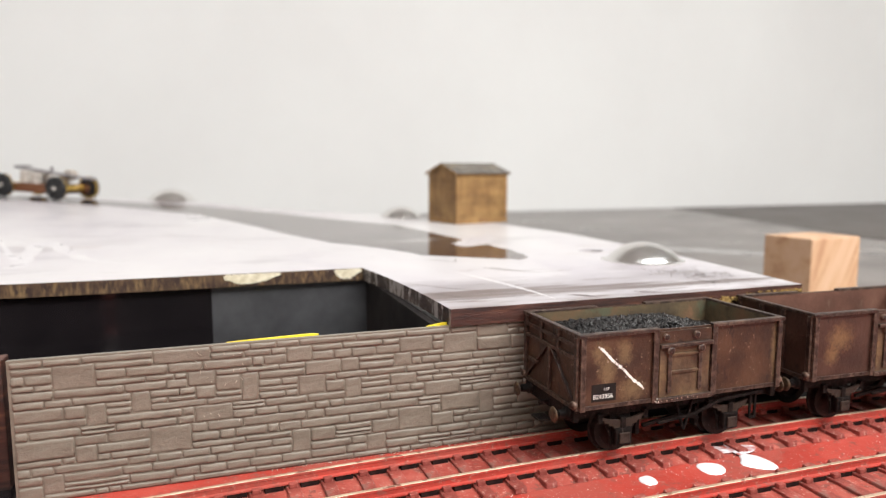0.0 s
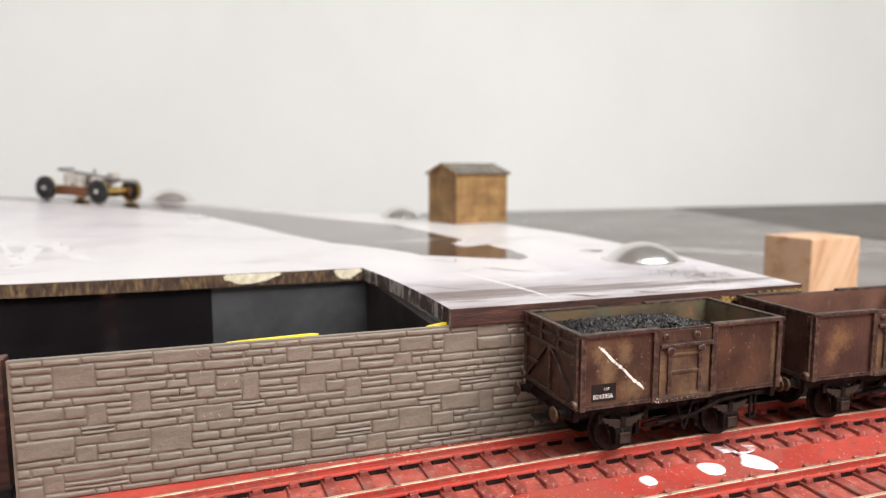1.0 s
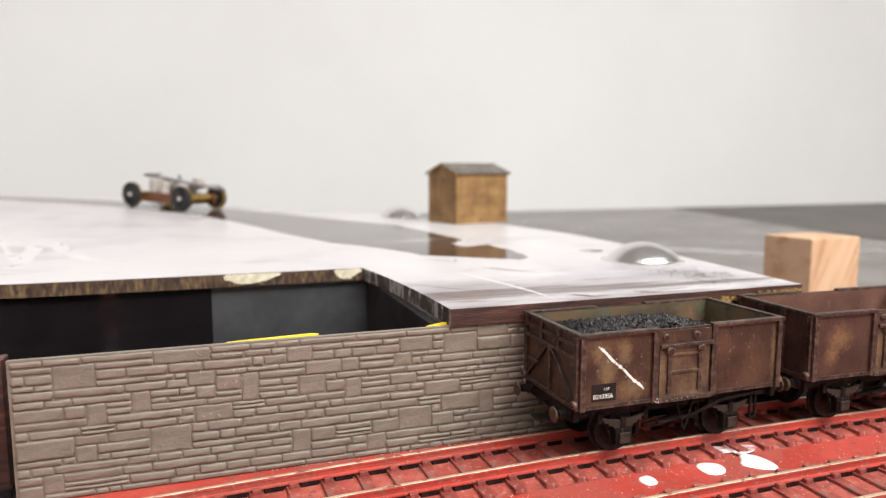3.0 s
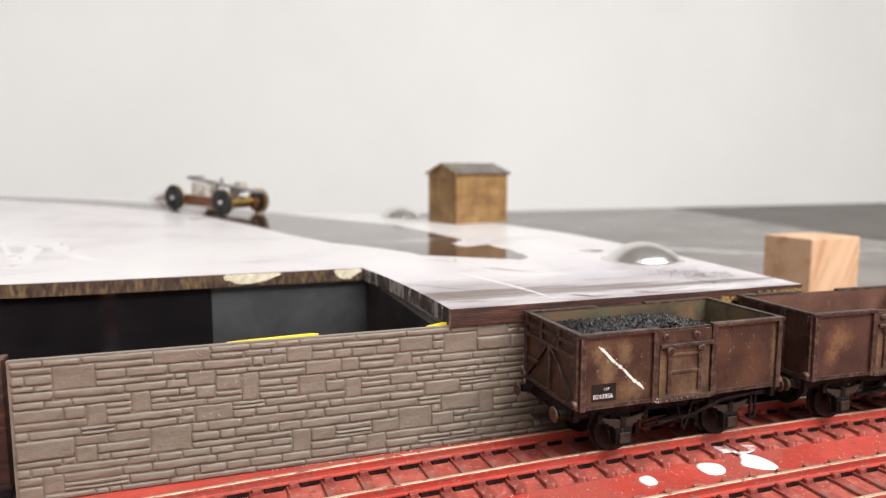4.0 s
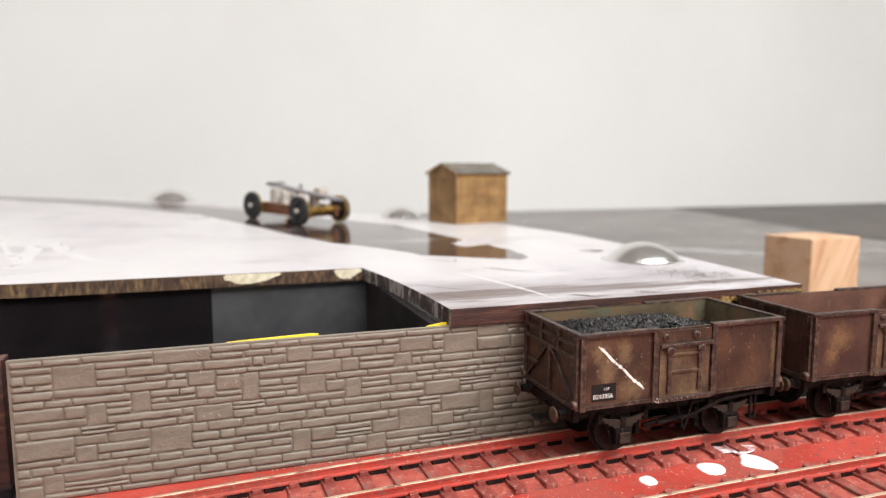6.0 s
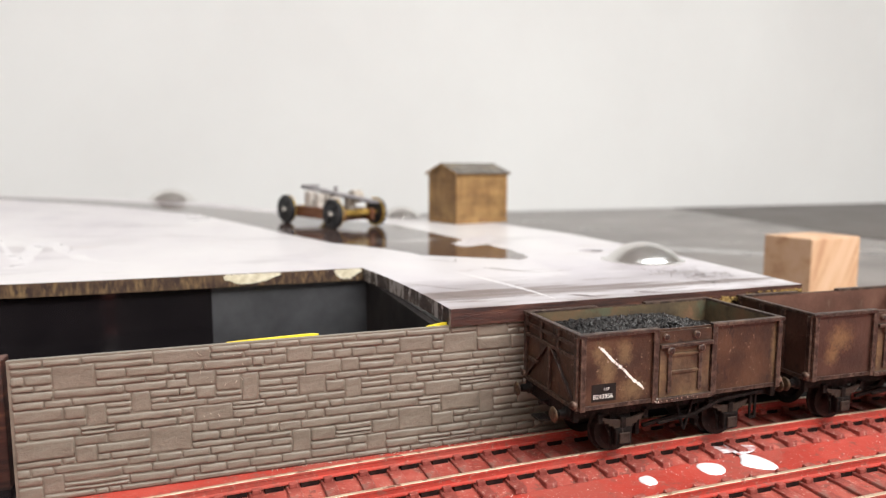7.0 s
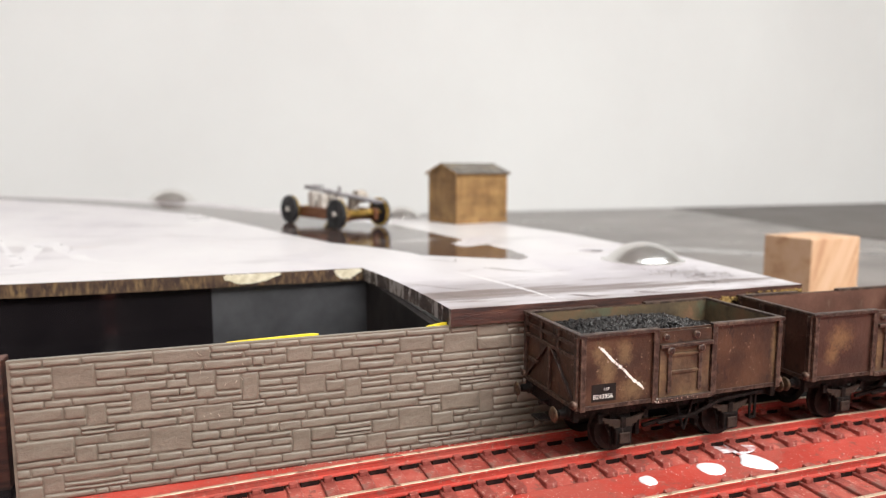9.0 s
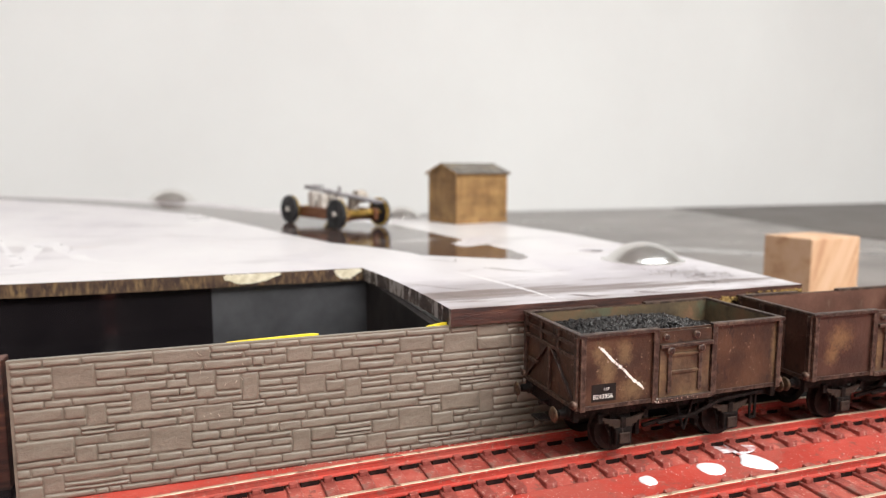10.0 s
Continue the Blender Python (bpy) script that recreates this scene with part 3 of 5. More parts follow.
def white_board():
    t = thing("white_board", "glossy white painted board with a black curved road stripe", "board", P(0, 0, 0))
    bm = bmesh.new()
    ys1 = [26.0 + (117.1 - 26.0) * i / 10 for i in range(11)]
    ys2 = [117.1 + (547 - 117.1) * (i / 48) for i in range(1, 49)]
    n1, n2 = 30, 14
    grid = []
    for y in ys1 + ys2:
        xr = edge_x(y)
        split = -22.8 - 6.8 * ((y - 26.0) / 91.1) ** 2.0 if y <= 117.11 else min(-29.6, xr - 60)
        row_r = [bm.verts.new((split + (xr - split) * i / n2, y, road_z(split + (xr - split) * i / n2, y))) for i in range(n2 + 1)]
        row_l = None
        if y >= 117.09:
            row_l = []
            for i in range(n1):
                x = -420 + (split + 420) * i / n1
                row_l.append(bm.verts.new((x, y, road_z(x, y))))
        grid.append((row_l, row_r))
    for (la, ra), (lb, rb) in zip(grid, grid[1:]):
        for i in range(n2):
            bm.faces.new((ra[i], ra[i + 1], rb[i + 1], rb[i]))
        if la:
            A, B = la + ra[:1], lb + rb[:1]
            for i in range(n1):
                bm.faces.new((A[i], A[i + 1], B[i + 1], B[i]))
    r = bmesh.ops.extrude_face_region(bm, geom=list(bm.faces))
    low = [g for g in r["geom"] if isinstance(g, bmesh.types.BMVert)]
    bmesh.ops.translate(bm, vec=(0, 0, -5.1), verts=low)
    bmesh.ops.recalc_face_normals(bm, faces=bm.faces)
    for f in bm.faces:
        f.normal_update()
        if abs(f.normal.z) < 0.5:
            c = f.calc_center_median()
            f.material_index = (2 if c.y < 27 else 3) if c.x > -31 and c.y < 116.5 else 1
        elif f.normal.z < 0:
            f.material_index = 1
    # the drilled hole
    cut = bmesh.new()
    bmesh.ops.create_cone(cut, cap_ends=True, segments=32, radius1=6.2, radius2=6.2, depth=20, matrix=mm(92.4, 138.1, 37))
    cutter = part("cutter", cut, M_DARK)
    body = part("panel", bm, [M_BOARD, M_EDGE, M_EDGERED, M_EDGEWORN], t)
    md = body.modifiers.new("hole", "BOOLEAN")
    md.operation, md.object, md.solver = "DIFFERENCE", cutter, "EXACT"
    me = bpy.data.meshes.new_from_object(body.evaluated_get(bpy.context.evaluated_depsgraph_get()))
    body.modifiers.clear()
    body.data = me
    bpy.data.objects.remove(cutter)
    nb = bmesh.new()
    nb.from_mesh(me)
    for f in nb.faces:
        f.smooth = abs(f.normal.z) > 0.9
    for e in nb.edges:
        e.smooth = len(e.link_faces) == 2 and e.calc_face_angle() < 0.6
    nb.to_mesh(me)
    nb.free()
    # the black road stripe: outer and inner edge, from its near end back
    lo = [(43.2, 118.7), (32.9, 127.9), (6.8, 148.4), (-4.0, 181.2), (-24.5, 217.1), (-61.4, 322.6), (-99.3, 397.5), (-166.9, 455.9), (-213.1, 481.5), (-259.2, 503.0), (-346.3, 528.7)]
    up = [(50.4, 123.8), (54.5, 139.2), (54.5, 161.7), (51.4, 198.6), (49.3, 225.3), (40.1, 324.7), (-31.6, 419.0), (-100.3, 477.4), (-182.3, 513.3), (-266.4, 531.7), (-346.3, 544.0)]
    sm = bmesh.new()
    rows = []
    for k in range(len(lo) - 1):
        for f in (0, 0.25, 0.5, 0.75):
            a = Vector(lo[k]).lerp(Vector(lo[k + 1]), f)
            b = Vector(up[k]).lerp(Vector(up[k + 1]), f)
            row = []
            for j in range(9):
                q = a.lerp(b, j / 8)
                if j in (0, 8):
                    q = q + Vector((random.uniform(-1, 1), random.uniform(-1, 1)))
                row.append(sm.verts.new((q.x, q.y, road_z(q.x, q.y) + 0.08)))
            rows.append(row)
    for a, b in zip(rows, rows[1:]):
        for j in range(8):
            sm.faces.new((a[j], a[j + 1], b[j + 1], b[j]))
    part("road_stripe", sm, M_STRIPE, t, "glossy black curved road stripe", smooth=True)
    part("paint_patch", brushed([(78, 232), (58, 204), (44, 186), (38, 176)], 20, 0.14), M_STROKE, t, "white paint brushed over the stripe's end")
    # cream paint left on the sawn edge
    for x0, x1 in ((-84.9, -62.9), (-41.4, -29.9)):
        cb = bmesh.new()
        n = 22
        top = [cb.verts.new((x0 + (x1 - x0) * i / n, 116.8, 37.15 - (0.15 * random.random() if 0 < i < n else 0.6))) for i in range(n + 1)]
        bot = [cb.verts.new((x0 + (x1 - x0) * i / n + random.uniform(-0.3, 0.3), 116.8, 36.5 - 3.4 * math.sin(math.pi * (0.04 + 0.92 * i / n) ** 0.8) + random.uniform(-0.25, 0.25))) for i in range(n + 1)]
        for i in range(n):
            cb.faces.new((top[i], top[i + 1], bot[i + 1], bot[i]))
        rr = bmesh.ops.extrude_face_region(cb, geom=list(cb.faces))
        bmesh.ops.translate(cb, vec=(0, 0.35, 0), verts=[g for g in rr["geom"] if isinstance(g, bmesh.types.BMVert)])
        part("paint_chip", cb, M_CHIP, t, "chipped cream paint on the sawn edge")
    # scuffs, cracks and brush strokes on the paint
    for pts, wide, material, note in (
            ([(17.5, 101.3), (22.5, 96.2), (28.6, 87.5), (35.9, 81.8)], 1.7, M_SCUFF, "dark brown scuff in the paint"),
            ([(2.6, 132.7), (8.8, 128.5), (12.7, 121.3), (17.1, 131.8)], 1.0, M_SCUFF, "dark brown scuff in the paint"),
            ([(21.2, 35.4), (25.0, 33.1), (28.3, 28.8)], 2.4, M_SCUFF, "dark brown scuff in the paint"),
            ([(44.9, 33.7), (49.0, 30.6), (55.0, 29.5)], 1.6, M_SCUFF, "dark brown scuff in the paint"),
            ([(-23.0, 72.7), (-10.7, 58.7), (1.4, 47.7)], 0.5, M_SCUFF, "thin dark crack in the paint"),
            ([(-21.4, 53.0), (-16.0, 46.0), (-11.1, 41.5)], 0.5, M_SCUFF, "thin dark crack in the paint"),
            ([(-18.1, 38.0), (-4.7, 38.3), (7.2, 38.2)], 0.5, M_SCUFF, "thin dark crack in the paint"),
            ([(1.6, 100.1), (7.1, 76.9), (11.8, 52.1), (14.0, 30.5)], 2.6, M_STROKE, "pale brush stroke across the board"),
            ([(-193.5, 247.8), (-174.7, 190.4), (-166.1, 172.2), (-171.3, 215.1), (-170.2, 239.7), (-159.2, 215.6), (-143.4, 179.5), (-130.3, 167.2), (-120.5, 171.5)], 8.0, M_STROKE, "swirling white brush stroke"),
            ([(-170.4, 156.7), (-165.8, 158.3), (-165.1, 175.6)], 6.0, M_STROKE, "swirling white brush stroke")):
        part("paint_mark", brushed(pts, wide), material, t, note)
    # rubbed pencil-grey scratches near the far corner
    sc = bmesh.new()
    rs = random.Random(5)
    for i in range(110):
        x, y, a = rs.gauss(90, 7), rs.gauss(56, 11), radians(rs.choice((58, 62, 66, 20, 100)) + rs.uniform(-9, 9))
        if not 30 < y < 82 or x > 106:
            continue
        q, e, w = Vector((x, y, 37.36)), Vector((math.cos(a), math.sin(a), 0)) * rs.uniform(1.5, 5.5), rs.uniform(0.08, 0.3)
        f = Vector((-math.sin(a), math.cos(a), 0)) * w
        sc.faces.new([sc.verts.new(v) for v in (q - e, q + f, q + e, q - f)])
    tagged(part("scratches", sc, M_SCUFF, t, "fine grey scratches in the paint"), kind="stuff")
    fr = bmesh.new()
    for i in range(60):
        x = 65 + i * 0.75
        thin = min(1, max(0, (x - 78) / 12))
        z0 = 33.0 + 1.9 * thin + random.uniform(-0.4, 0.4)
        box(fr, x, x + random.uniform(0.5, 1.4), 25.6 + random.uniform(-0.2, 0.2), 26.1, z0, z0 + random.uniform(0.8, 2.2) * (1 - 0.55 * thin), 0.1)
    part("frayed_edge", fr, M_FRAY, t, "frayed ochre fibres on the board's edge")
    return t


white_board()


# ---- panels under the board ----
def upright(name, label, *a, material=M_BLACK):
    return tagged(part(name, boxed(*a, bev=0.2), material), label, "panel", kind="structure")


upright("fascia_panel", "glossy black upright panel under the white board", -420, -89.6, 119.7, 124, GROUND - 0.3, 32.25)
# right part of the fascia: its reflection is painted in as lighter grey
upright("fascia_panel_reflection", "speckled glossy upright panel under the board, reflection painted grey", -89.6, -27.5, 119.7, 124, GROUND - 0.3, 32.25, material=M_GREYREFLECTION)
upright("return_panel", "dark upright panel closing the notch under the board", -27.5, -24.5, 30.5, 124, GROUND - 0.3, 32.25, material=M_PITCH)
upright("side_panel", "dark brown upright panel under the board's end", 31, 34, 30.5, 124, GROUND - 0.3, 32.25, material=M_DARKWOOD)
# added black floor, strip and panels: shade behind the wagons, put in as colour
upright("shade_floor", "dull black floor put in as shade under the board", 34, 104, 21.5, 46, GROUND - 0.3, GROUND + 0.15, material=M_PITCH)
upright("shade_ground", "dull black strip put in as shade behind the empty wagon", 104.2, 230, 21.5, 75, GROUND - 0.3, GROUND + 0.15, material=M_PITCH)
upright("shade_end_panel", "dull black end panel added as shade under the board", 104, 106.5, 28.6, 124, GROUND + 0.16, 32.25, material=M_PITCH)
upright("shade_inner_panel", "dull black upright panel added as shade under the board", 34, 104, 46, 49, GROUND - 0.3, 32.25, material=M_PITCH)
upright("pit_floor", "dark painted floor of the pit behind the stone wall", -420, -27.5, 30.5, 119.7, GROUND - 0.3, GROUND + 0.2)
tagged(part("timber_batten", boxed(-230, -139.8, 37, 44, GROUND - 0.3, 30, bev=0.5), M_EDGERED), "dark brown timber batten standing beside the stone wall", "batten")
for x0, x1, z in ((-85.5, -60.9, 32.5), (-29.1, -20.9, 32.55)):
    bm = bmesh.new()
    n = 14
    lo_, hi_ = [], []
    for i in range(n + 1):
        x = x0 + (x1 - x0) * i / n
        h = 0.2 + (0.62 * (i / n) ** 0.8 if i < n else 0.35) if x1 < -40 else 0.2 + 0.75 * min(1, i / n * 1.6)
        lo_.append(bm.verts.new((x, WALL_Y + 2.3, 20)))
        hi_.append(bm.verts.new((x, WALL_Y + 2.3, z + h - 0.75)))
    for i in range(n):
        bm.faces.new((lo_[i], lo_[i + 1], hi_[i + 1], hi_[i]))
    r = bmesh.ops.extrude_face_region(bm, geom=list(bm.faces))
    bmesh.ops.translate(bm, vec=(0, 0.6, 0), verts=[g for g in r["geom"] if isinstance(g, bmesh.types.BMVert)])
    tagged(part("yellow_strip", bm, M_YELLOW), "bright yellow plastic strip behind the stone wall's top", "plastic strip", "yellow strips")


# ---- domed caps on the board ----
def domed_cap(x, y, r=16.4, h=7.6):
    t = thing("domed_cap", "polished chrome domed cap on the white board", "domed cap", P(x, y, road_z(x, y)), "domed caps")
    prof = [(r * 1.12, 0.0), (r * 1.12, 0.5), (r * 1.0, 0.8)]
    part("flange", lathe(prof + [(r * 0.9, 0.8), (r * 0.9, 0)], 40), M_CHROME, t, smooth=False)
    R = (r * r + h * h) / (2 * h)
    a0 = math.asin(r / R)
    part("dome", lathe([(R * math.sin(a0 * (1 - i / 12)), 0.7 + R * math.cos(a0 * (1 - i / 12)) - R + h) for i in range(13)], 48), M_CHROME, t, smooth=True)


domed_cap(95.2, 99.0)
domed_cap(63.5, 396.0, 17.0, 8.6)
domed_cap(-125.5, 532.0, 21.0, 10.5)


# ---- shed ----
def shed():
    t = thing("wooden_shed", "small ochre plank shed with grey felt roof", "shed", P(83.4, 311.8, road_z(90, 320) + 0.05, 0, 0, 14))
    LX, LY, H = 47.0, 39.0, 38.4
    rise = 6.5
    part("core", boxed(0.8, LX - 0.8, 0.8, LY - 0.8, 0, H - 0.2), M_WOOD, t)
    n = 9
    h = H / n
    for i in range(n):
        z0, z1 = i * h + 0.06, (i + 1) * h - 0.06
        j = lambda: random.uniform(-0.15, 0.15)
        part("plank", boxed(1.2, LX - 1.2, j(), 0.8, z0, z1, bev=0.12), M_WOOD, t)
        part("plank", boxed(1.2, LX - 1.2, LY - 0.8, LY + j(), z0, z1, bev=0.12), M_WOOD, t)
        part("plank", boxed(j(), 0.8, 1.2, LY - 1.2, z0, z1, bev=0.12), M_WOOD, t)
        part("plank", boxed(LX - 0.8, LX + j(), 1.2, LY - 1.2, z0, z1, bev=0.12), M_WOOD, t)
    for x in (-0.3, LX - 1.5):
        for y in (-0.3, LY - 1.5):
            part("corner_post", boxed(x, x + 1.8, y, y + 1.8, 0, H, bev=0.2), M_WOOD, t)
    for x in (0.1, LX - 0.9):
        bm = bmesh.new()
        a = [bm.verts.new((x, y, z)) for y, z in ((0, H - 0.2), (LY, H - 0.2), (LY / 2, H + rise - 0.2))]
        bm.faces.new(a)
        r = bmesh.ops.extrude_face_region(bm, geom=list(bm.faces))
        bmesh.ops.translate(bm, vec=(0.8, 0, 0), verts=[g for g in r["geom"] if isinstance(g, bmesh.types.BMVert)])
        part("gable", bm, M_WOOD, t)
    ang = math.degrees(math.atan2(rise, LY / 2))
    ln = math.hypot(rise, LY / 2) + 2.2
    part("roof_slope", boxed(-2, LX + 2, 0, ln, 0, 1.0, bev=0.25, m=mm(0, -2.1, H - 0.85, ang, 0, 0)), M_FELT, t, "weathered grey felt roof slope")
    part("roof_slope", boxed(-2, LX + 2, -ln, 0, 0, 1.0, bev=0.25, m=mm(0, LY + 2.1, H - 0.85, -ang, 0, 0)), M_FELT, t, "weathered grey felt roof slope")
    part("ridge_cap", boxed(-2.2, LX + 2.2, LY / 2 - 1.3, LY / 2 + 1.3, H + rise + 0.1, H + rise + 0.9, bev=0.3), M_FELT, t)
    for x in (-2.3, LX + 1.7):
        part("barge_board", boxed(0, 0.6, 0, ln, -1.2, 0.4, bev=0.1, m=mm(x, -2.1, H - 0.6, ang, 0, 0)), M_WOOD, t)
        part("barge_board", boxed(0, 0.6, -ln, 0, -1.2, 0.4, bev=0.1, m=mm(x, LY + 2.1, H - 0.6, -ang, 0, 0)), M_WOOD, t)


shed()

tagged(part("wood_block", boxed(0, 44.5, 0, 36, 0, 39.4, bev=0.9), M_BLOCK, at=P(266.5, 163.5, GROUND - 0.3, 0, 0, 4)), "plain pale pine block standing on the table", "wood block")


# ---- mineral wagon ----
HX, HY, ZB, ZT = 33.05, 15.55, 15.4, 35.8


def text_mesh(s, size):
    cu = bpy.data.curves.new("lettering", "FONT")
    cu.body, cu.size, cu.align_x = s, size * MM, "LEFT"
    ob = bpy.data.objects.new("lettering", cu)
    scene.collection.objects.link(ob)
    me = bpy.data.meshes.new_from_object(ob.evaluated_get(bpy.context.evaluated_depsgraph_get()))
    bpy.data.objects.remove(ob)
    return me


def wagon_wheel():
    bm = lathe([(0.6, -1.2), (4.6, -1.2), (4.7, -1.4), (6.2, -1.4), (6.25, 0.6), (6.9, 0.75), (6.9, 1.2), (4.6, 1.2), (4.5, 0.2), (1.6, 0.2), (1.4, 0.8), (0.6, 0.8)], 36, "y")
    return bm


def mineral_wagon(at, label, steel, marked, inside):
    t = thing("mineral_wagon", label, "wagon", at, "mineral wagons")
    # body sheets
    for s in (-1, 1):
        y0, y1 = sorted((s * HY, s * (HY - 0.7)))
        part("side_sheet", boxed(-HX, HX, y0, y1, ZB, ZT - 0.6, bev=0.08), steel, t)
        part("side_lining", boxed(-HX + 0.8, HX - 0.8, *sorted((s * (HY - 0.72), s * (HY - 0.95))), ZB + 1, ZT - 0.8, bev=0), inside, t, "olive and rust stained inner side")
        x0, x1 = sorted((s * HX, s * (HX - 0.7)))
        part("end_sheet", boxed(x0, x1, -HY + 0.72, HY - 0.72, ZB, ZT - 0.6, bev=0.08), steel, t)
        part("end_lining", boxed(*sorted((s * (HX - 0.72), s * (HX - 0.95))), -HY + 1, HY - 1, ZB + 1, ZT - 0.8, bev=0), inside, t, "dark stained inner end")
        # rim
        for xa, xb in ((-HX - 0.7, -9.2), (8.4, HX + 0.7)):
            part("top_rail", boxed(xa, xb, *sorted((s * (HY + 1.0), s * (HY - 0.9))), ZT - 1.1, ZT, bev=0.25), M_RIB, t, "worn brown top rail")
        part("end_rail", boxed(*sorted((s * (HX + 0.7), s * (HX - 0.9))), -HY + 0.92, HY - 0.92, ZT - 1.02, ZT - 0.02, bev=0.22), M_RIB, t, "worn brown top rail")
        # bottom angle
        part("bottom_angle", boxed(-HX - 0.2, HX + 0.2, *sorted((s * (HY + 0.35), s * HY)), ZB - 0.2, ZB + 0.9, bev=0.1), M_RIB, t)
    part("wagon_floor", boxed(-HX + 0.7, HX - 0.7, -HY + 0.7, HY - 0.7, ZB, ZB + 1, bev=0), inside, t)
    # side ribs, corner posts, doors
    for s in (-1, 1):
        for x, w in ((-HX + 0.75, 1.5), (HX - 0.75, 1.5), (-10.0, 1.7), (9.2, 1.7)):
            part("stanchion", boxed(x - w / 2, x + w / 2, *sorted((s * (HY + 0.02), s * (HY + 0.9))), ZB - 0.3, ZT - (1.12 if abs(x) > 20 else 0.5), bev=0.18), M_RIB, t)
        # lower edge of the sheet's frame inside each panel
        d = boxed(-8.6, 7.8, *sorted((s * (HY + 0.02), s * (HY + 0.45))), ZB + 0.6, ZT - 5.6, bev=0.15)
        door = part("side_door", d, M_DOOR, t, "grimy ochre side door")
        part("flap", boxed(-8.9, 8.1, *sorted((s * (HY + 0.02), s * (HY + 0.6))), ZT - 4.9, ZT - 1.1, bev=0.15), steel, t, "hinged top flap")
        part("door_bar", boxed(-9.0, 8.2, *sorted((s * (HY + 0.3), s * (HY + 1.5))), ZT - 5.7, ZT - 4.5, bev=0.3), M_RIB, t)
        part("door_sill", boxed(-9.6, 8.6, *sorted((s * (HY + 0.3), s * (HY + 1.3))), ZB - 0.5, ZB + 0.9, bev=0.25), M_RIB, t)
        for x in (-5.6, 4.4):
            part("strap", boxed(x - 0.6, x + 0.6, *sorted((s * (HY + 0.4), s * (HY + 1.05))), ZB + 2.2, ZT - 6.0, bev=0.2), M_RIB, door)
            part("hinge", lathe([(0, -1.1), (1.15, -1.1), (1.2, 0.8), (0.6, 1.1), (0, 1.1)], 14, "y", m=mm(x, s * (HY + 0.6), ZT - 6.4)), M_RIB, door, smooth=False)
            part("catch", lathe([(0, -0.8), (0.95, -0.8), (0.95, 0.6), (0.5, 0.8), (0, 0.8)], 14, "y", m=mm(x - 1.6, s * (HY + 0.8), ZT - 2.6)), M_RIB, t)
        for z in (23.2, 28.0):
            part("crossbar", boxed(-5.0, 3.8, *sorted((s * (HY + 0.4), s * (HY + 0.95))), z - 0.4, z + 0.4, bev=0.2), M_DOOR, door)
        bm = bmesh.new()
        for k in range(10):
            x = -8.5 + k * 1.75
            bmesh.ops.create_icosphere(bm, subdivisions=1, radius=random.uniform(0.15, 0.3), matrix=mm(x + random.uniform(-0.3, 0.3), s * (HY + 1.25), ZB + 0.25 + random.uniform(-0.2, 0.2)))
        part("rivet_row", bm, M_RIB, t)
    # end framing
    for s in (-1, 1):
        xa, xb = sorted((s * (HX + 0.02), s * (HX + 0.85)))
        xm = s * (HX + 0.45)
        for y in (-HY + 0.8, HY - 0.8):
            part("corner_post", boxed(xa, xb, y - 0.75, y + 0.75, ZB - 0.3, ZT - 1.02, bev=0.2), M_RIB, t)
        if not marked:
            part("end_sill", boxed(xa, xb + 0.01, -HY + 1.6, HY - 1.6, ZB - 0.3, ZB + 0.9, bev=0.15), M_RIB, t)
            for y in (-4.6, 4.6):
                part("end_stanchion", boxed(xa, xb, y - 0.8, y + 0.8, ZB + 0.92, ZT - 1.02, bev=0.15), M_RIB, t)
            continue
        for y in (-5.0, 5.0):
            part("end_stanchion", boxed(xa, xb, y - 0.6, y + 0.6, ZT - 6.4, ZT - 1.02, bev=0.15), M_RIB, t)
        for z in (ZT - 3.4, ZT - 6.6):
            part("end_bar", boxed(xa, xb + 0.02 * s, -HY + 1.6, HY - 1.6, z - 0.5, z + 0.5, bev=0.15), M_RIB, t)
        for y in (-1, 1):
            part("diagonal_brace", barred((xm, y * 1.2, ZT - 7.0), (xm, y * (HY - 2.0), ZB + 1.6), 0.9, 0.8), M_RIB, t)
        part("end_stanchion", boxed(xa, xb, -0.65, 0.65, ZB + 0.4, ZT - 7.1, bev=0.15), M_RIB, t)
        part("end_sill", boxed(xa, xb + 0.01, -HY + 1.6, HY - 1.6, ZB - 0.3, ZB + 0.9, bev=0.15), M_RIB, t)
    # the sprung plate on the end brace
    for s in (-1, 1):
        part("brace_plate", boxed(*sorted((s * (HX + 0.5), s * (HX + 1.4))), 6.0, 12.0, ZB + 6.6, ZB + 7.6, bev=0.3), M_RIB, t)
        for y in (-HY + 0.8, HY - 0.8):
            part("post_foot", lathe([(0, -0.5), (1.1, -0.5), (1.1, 0.4), (0.6, 0.8), (0, 0.8)], 14, "x", m=mm(s * (HX + 1.0), y, ZB + 1.4, 0, 0, 0 if s > 0 else 180)), M_RIB, t)
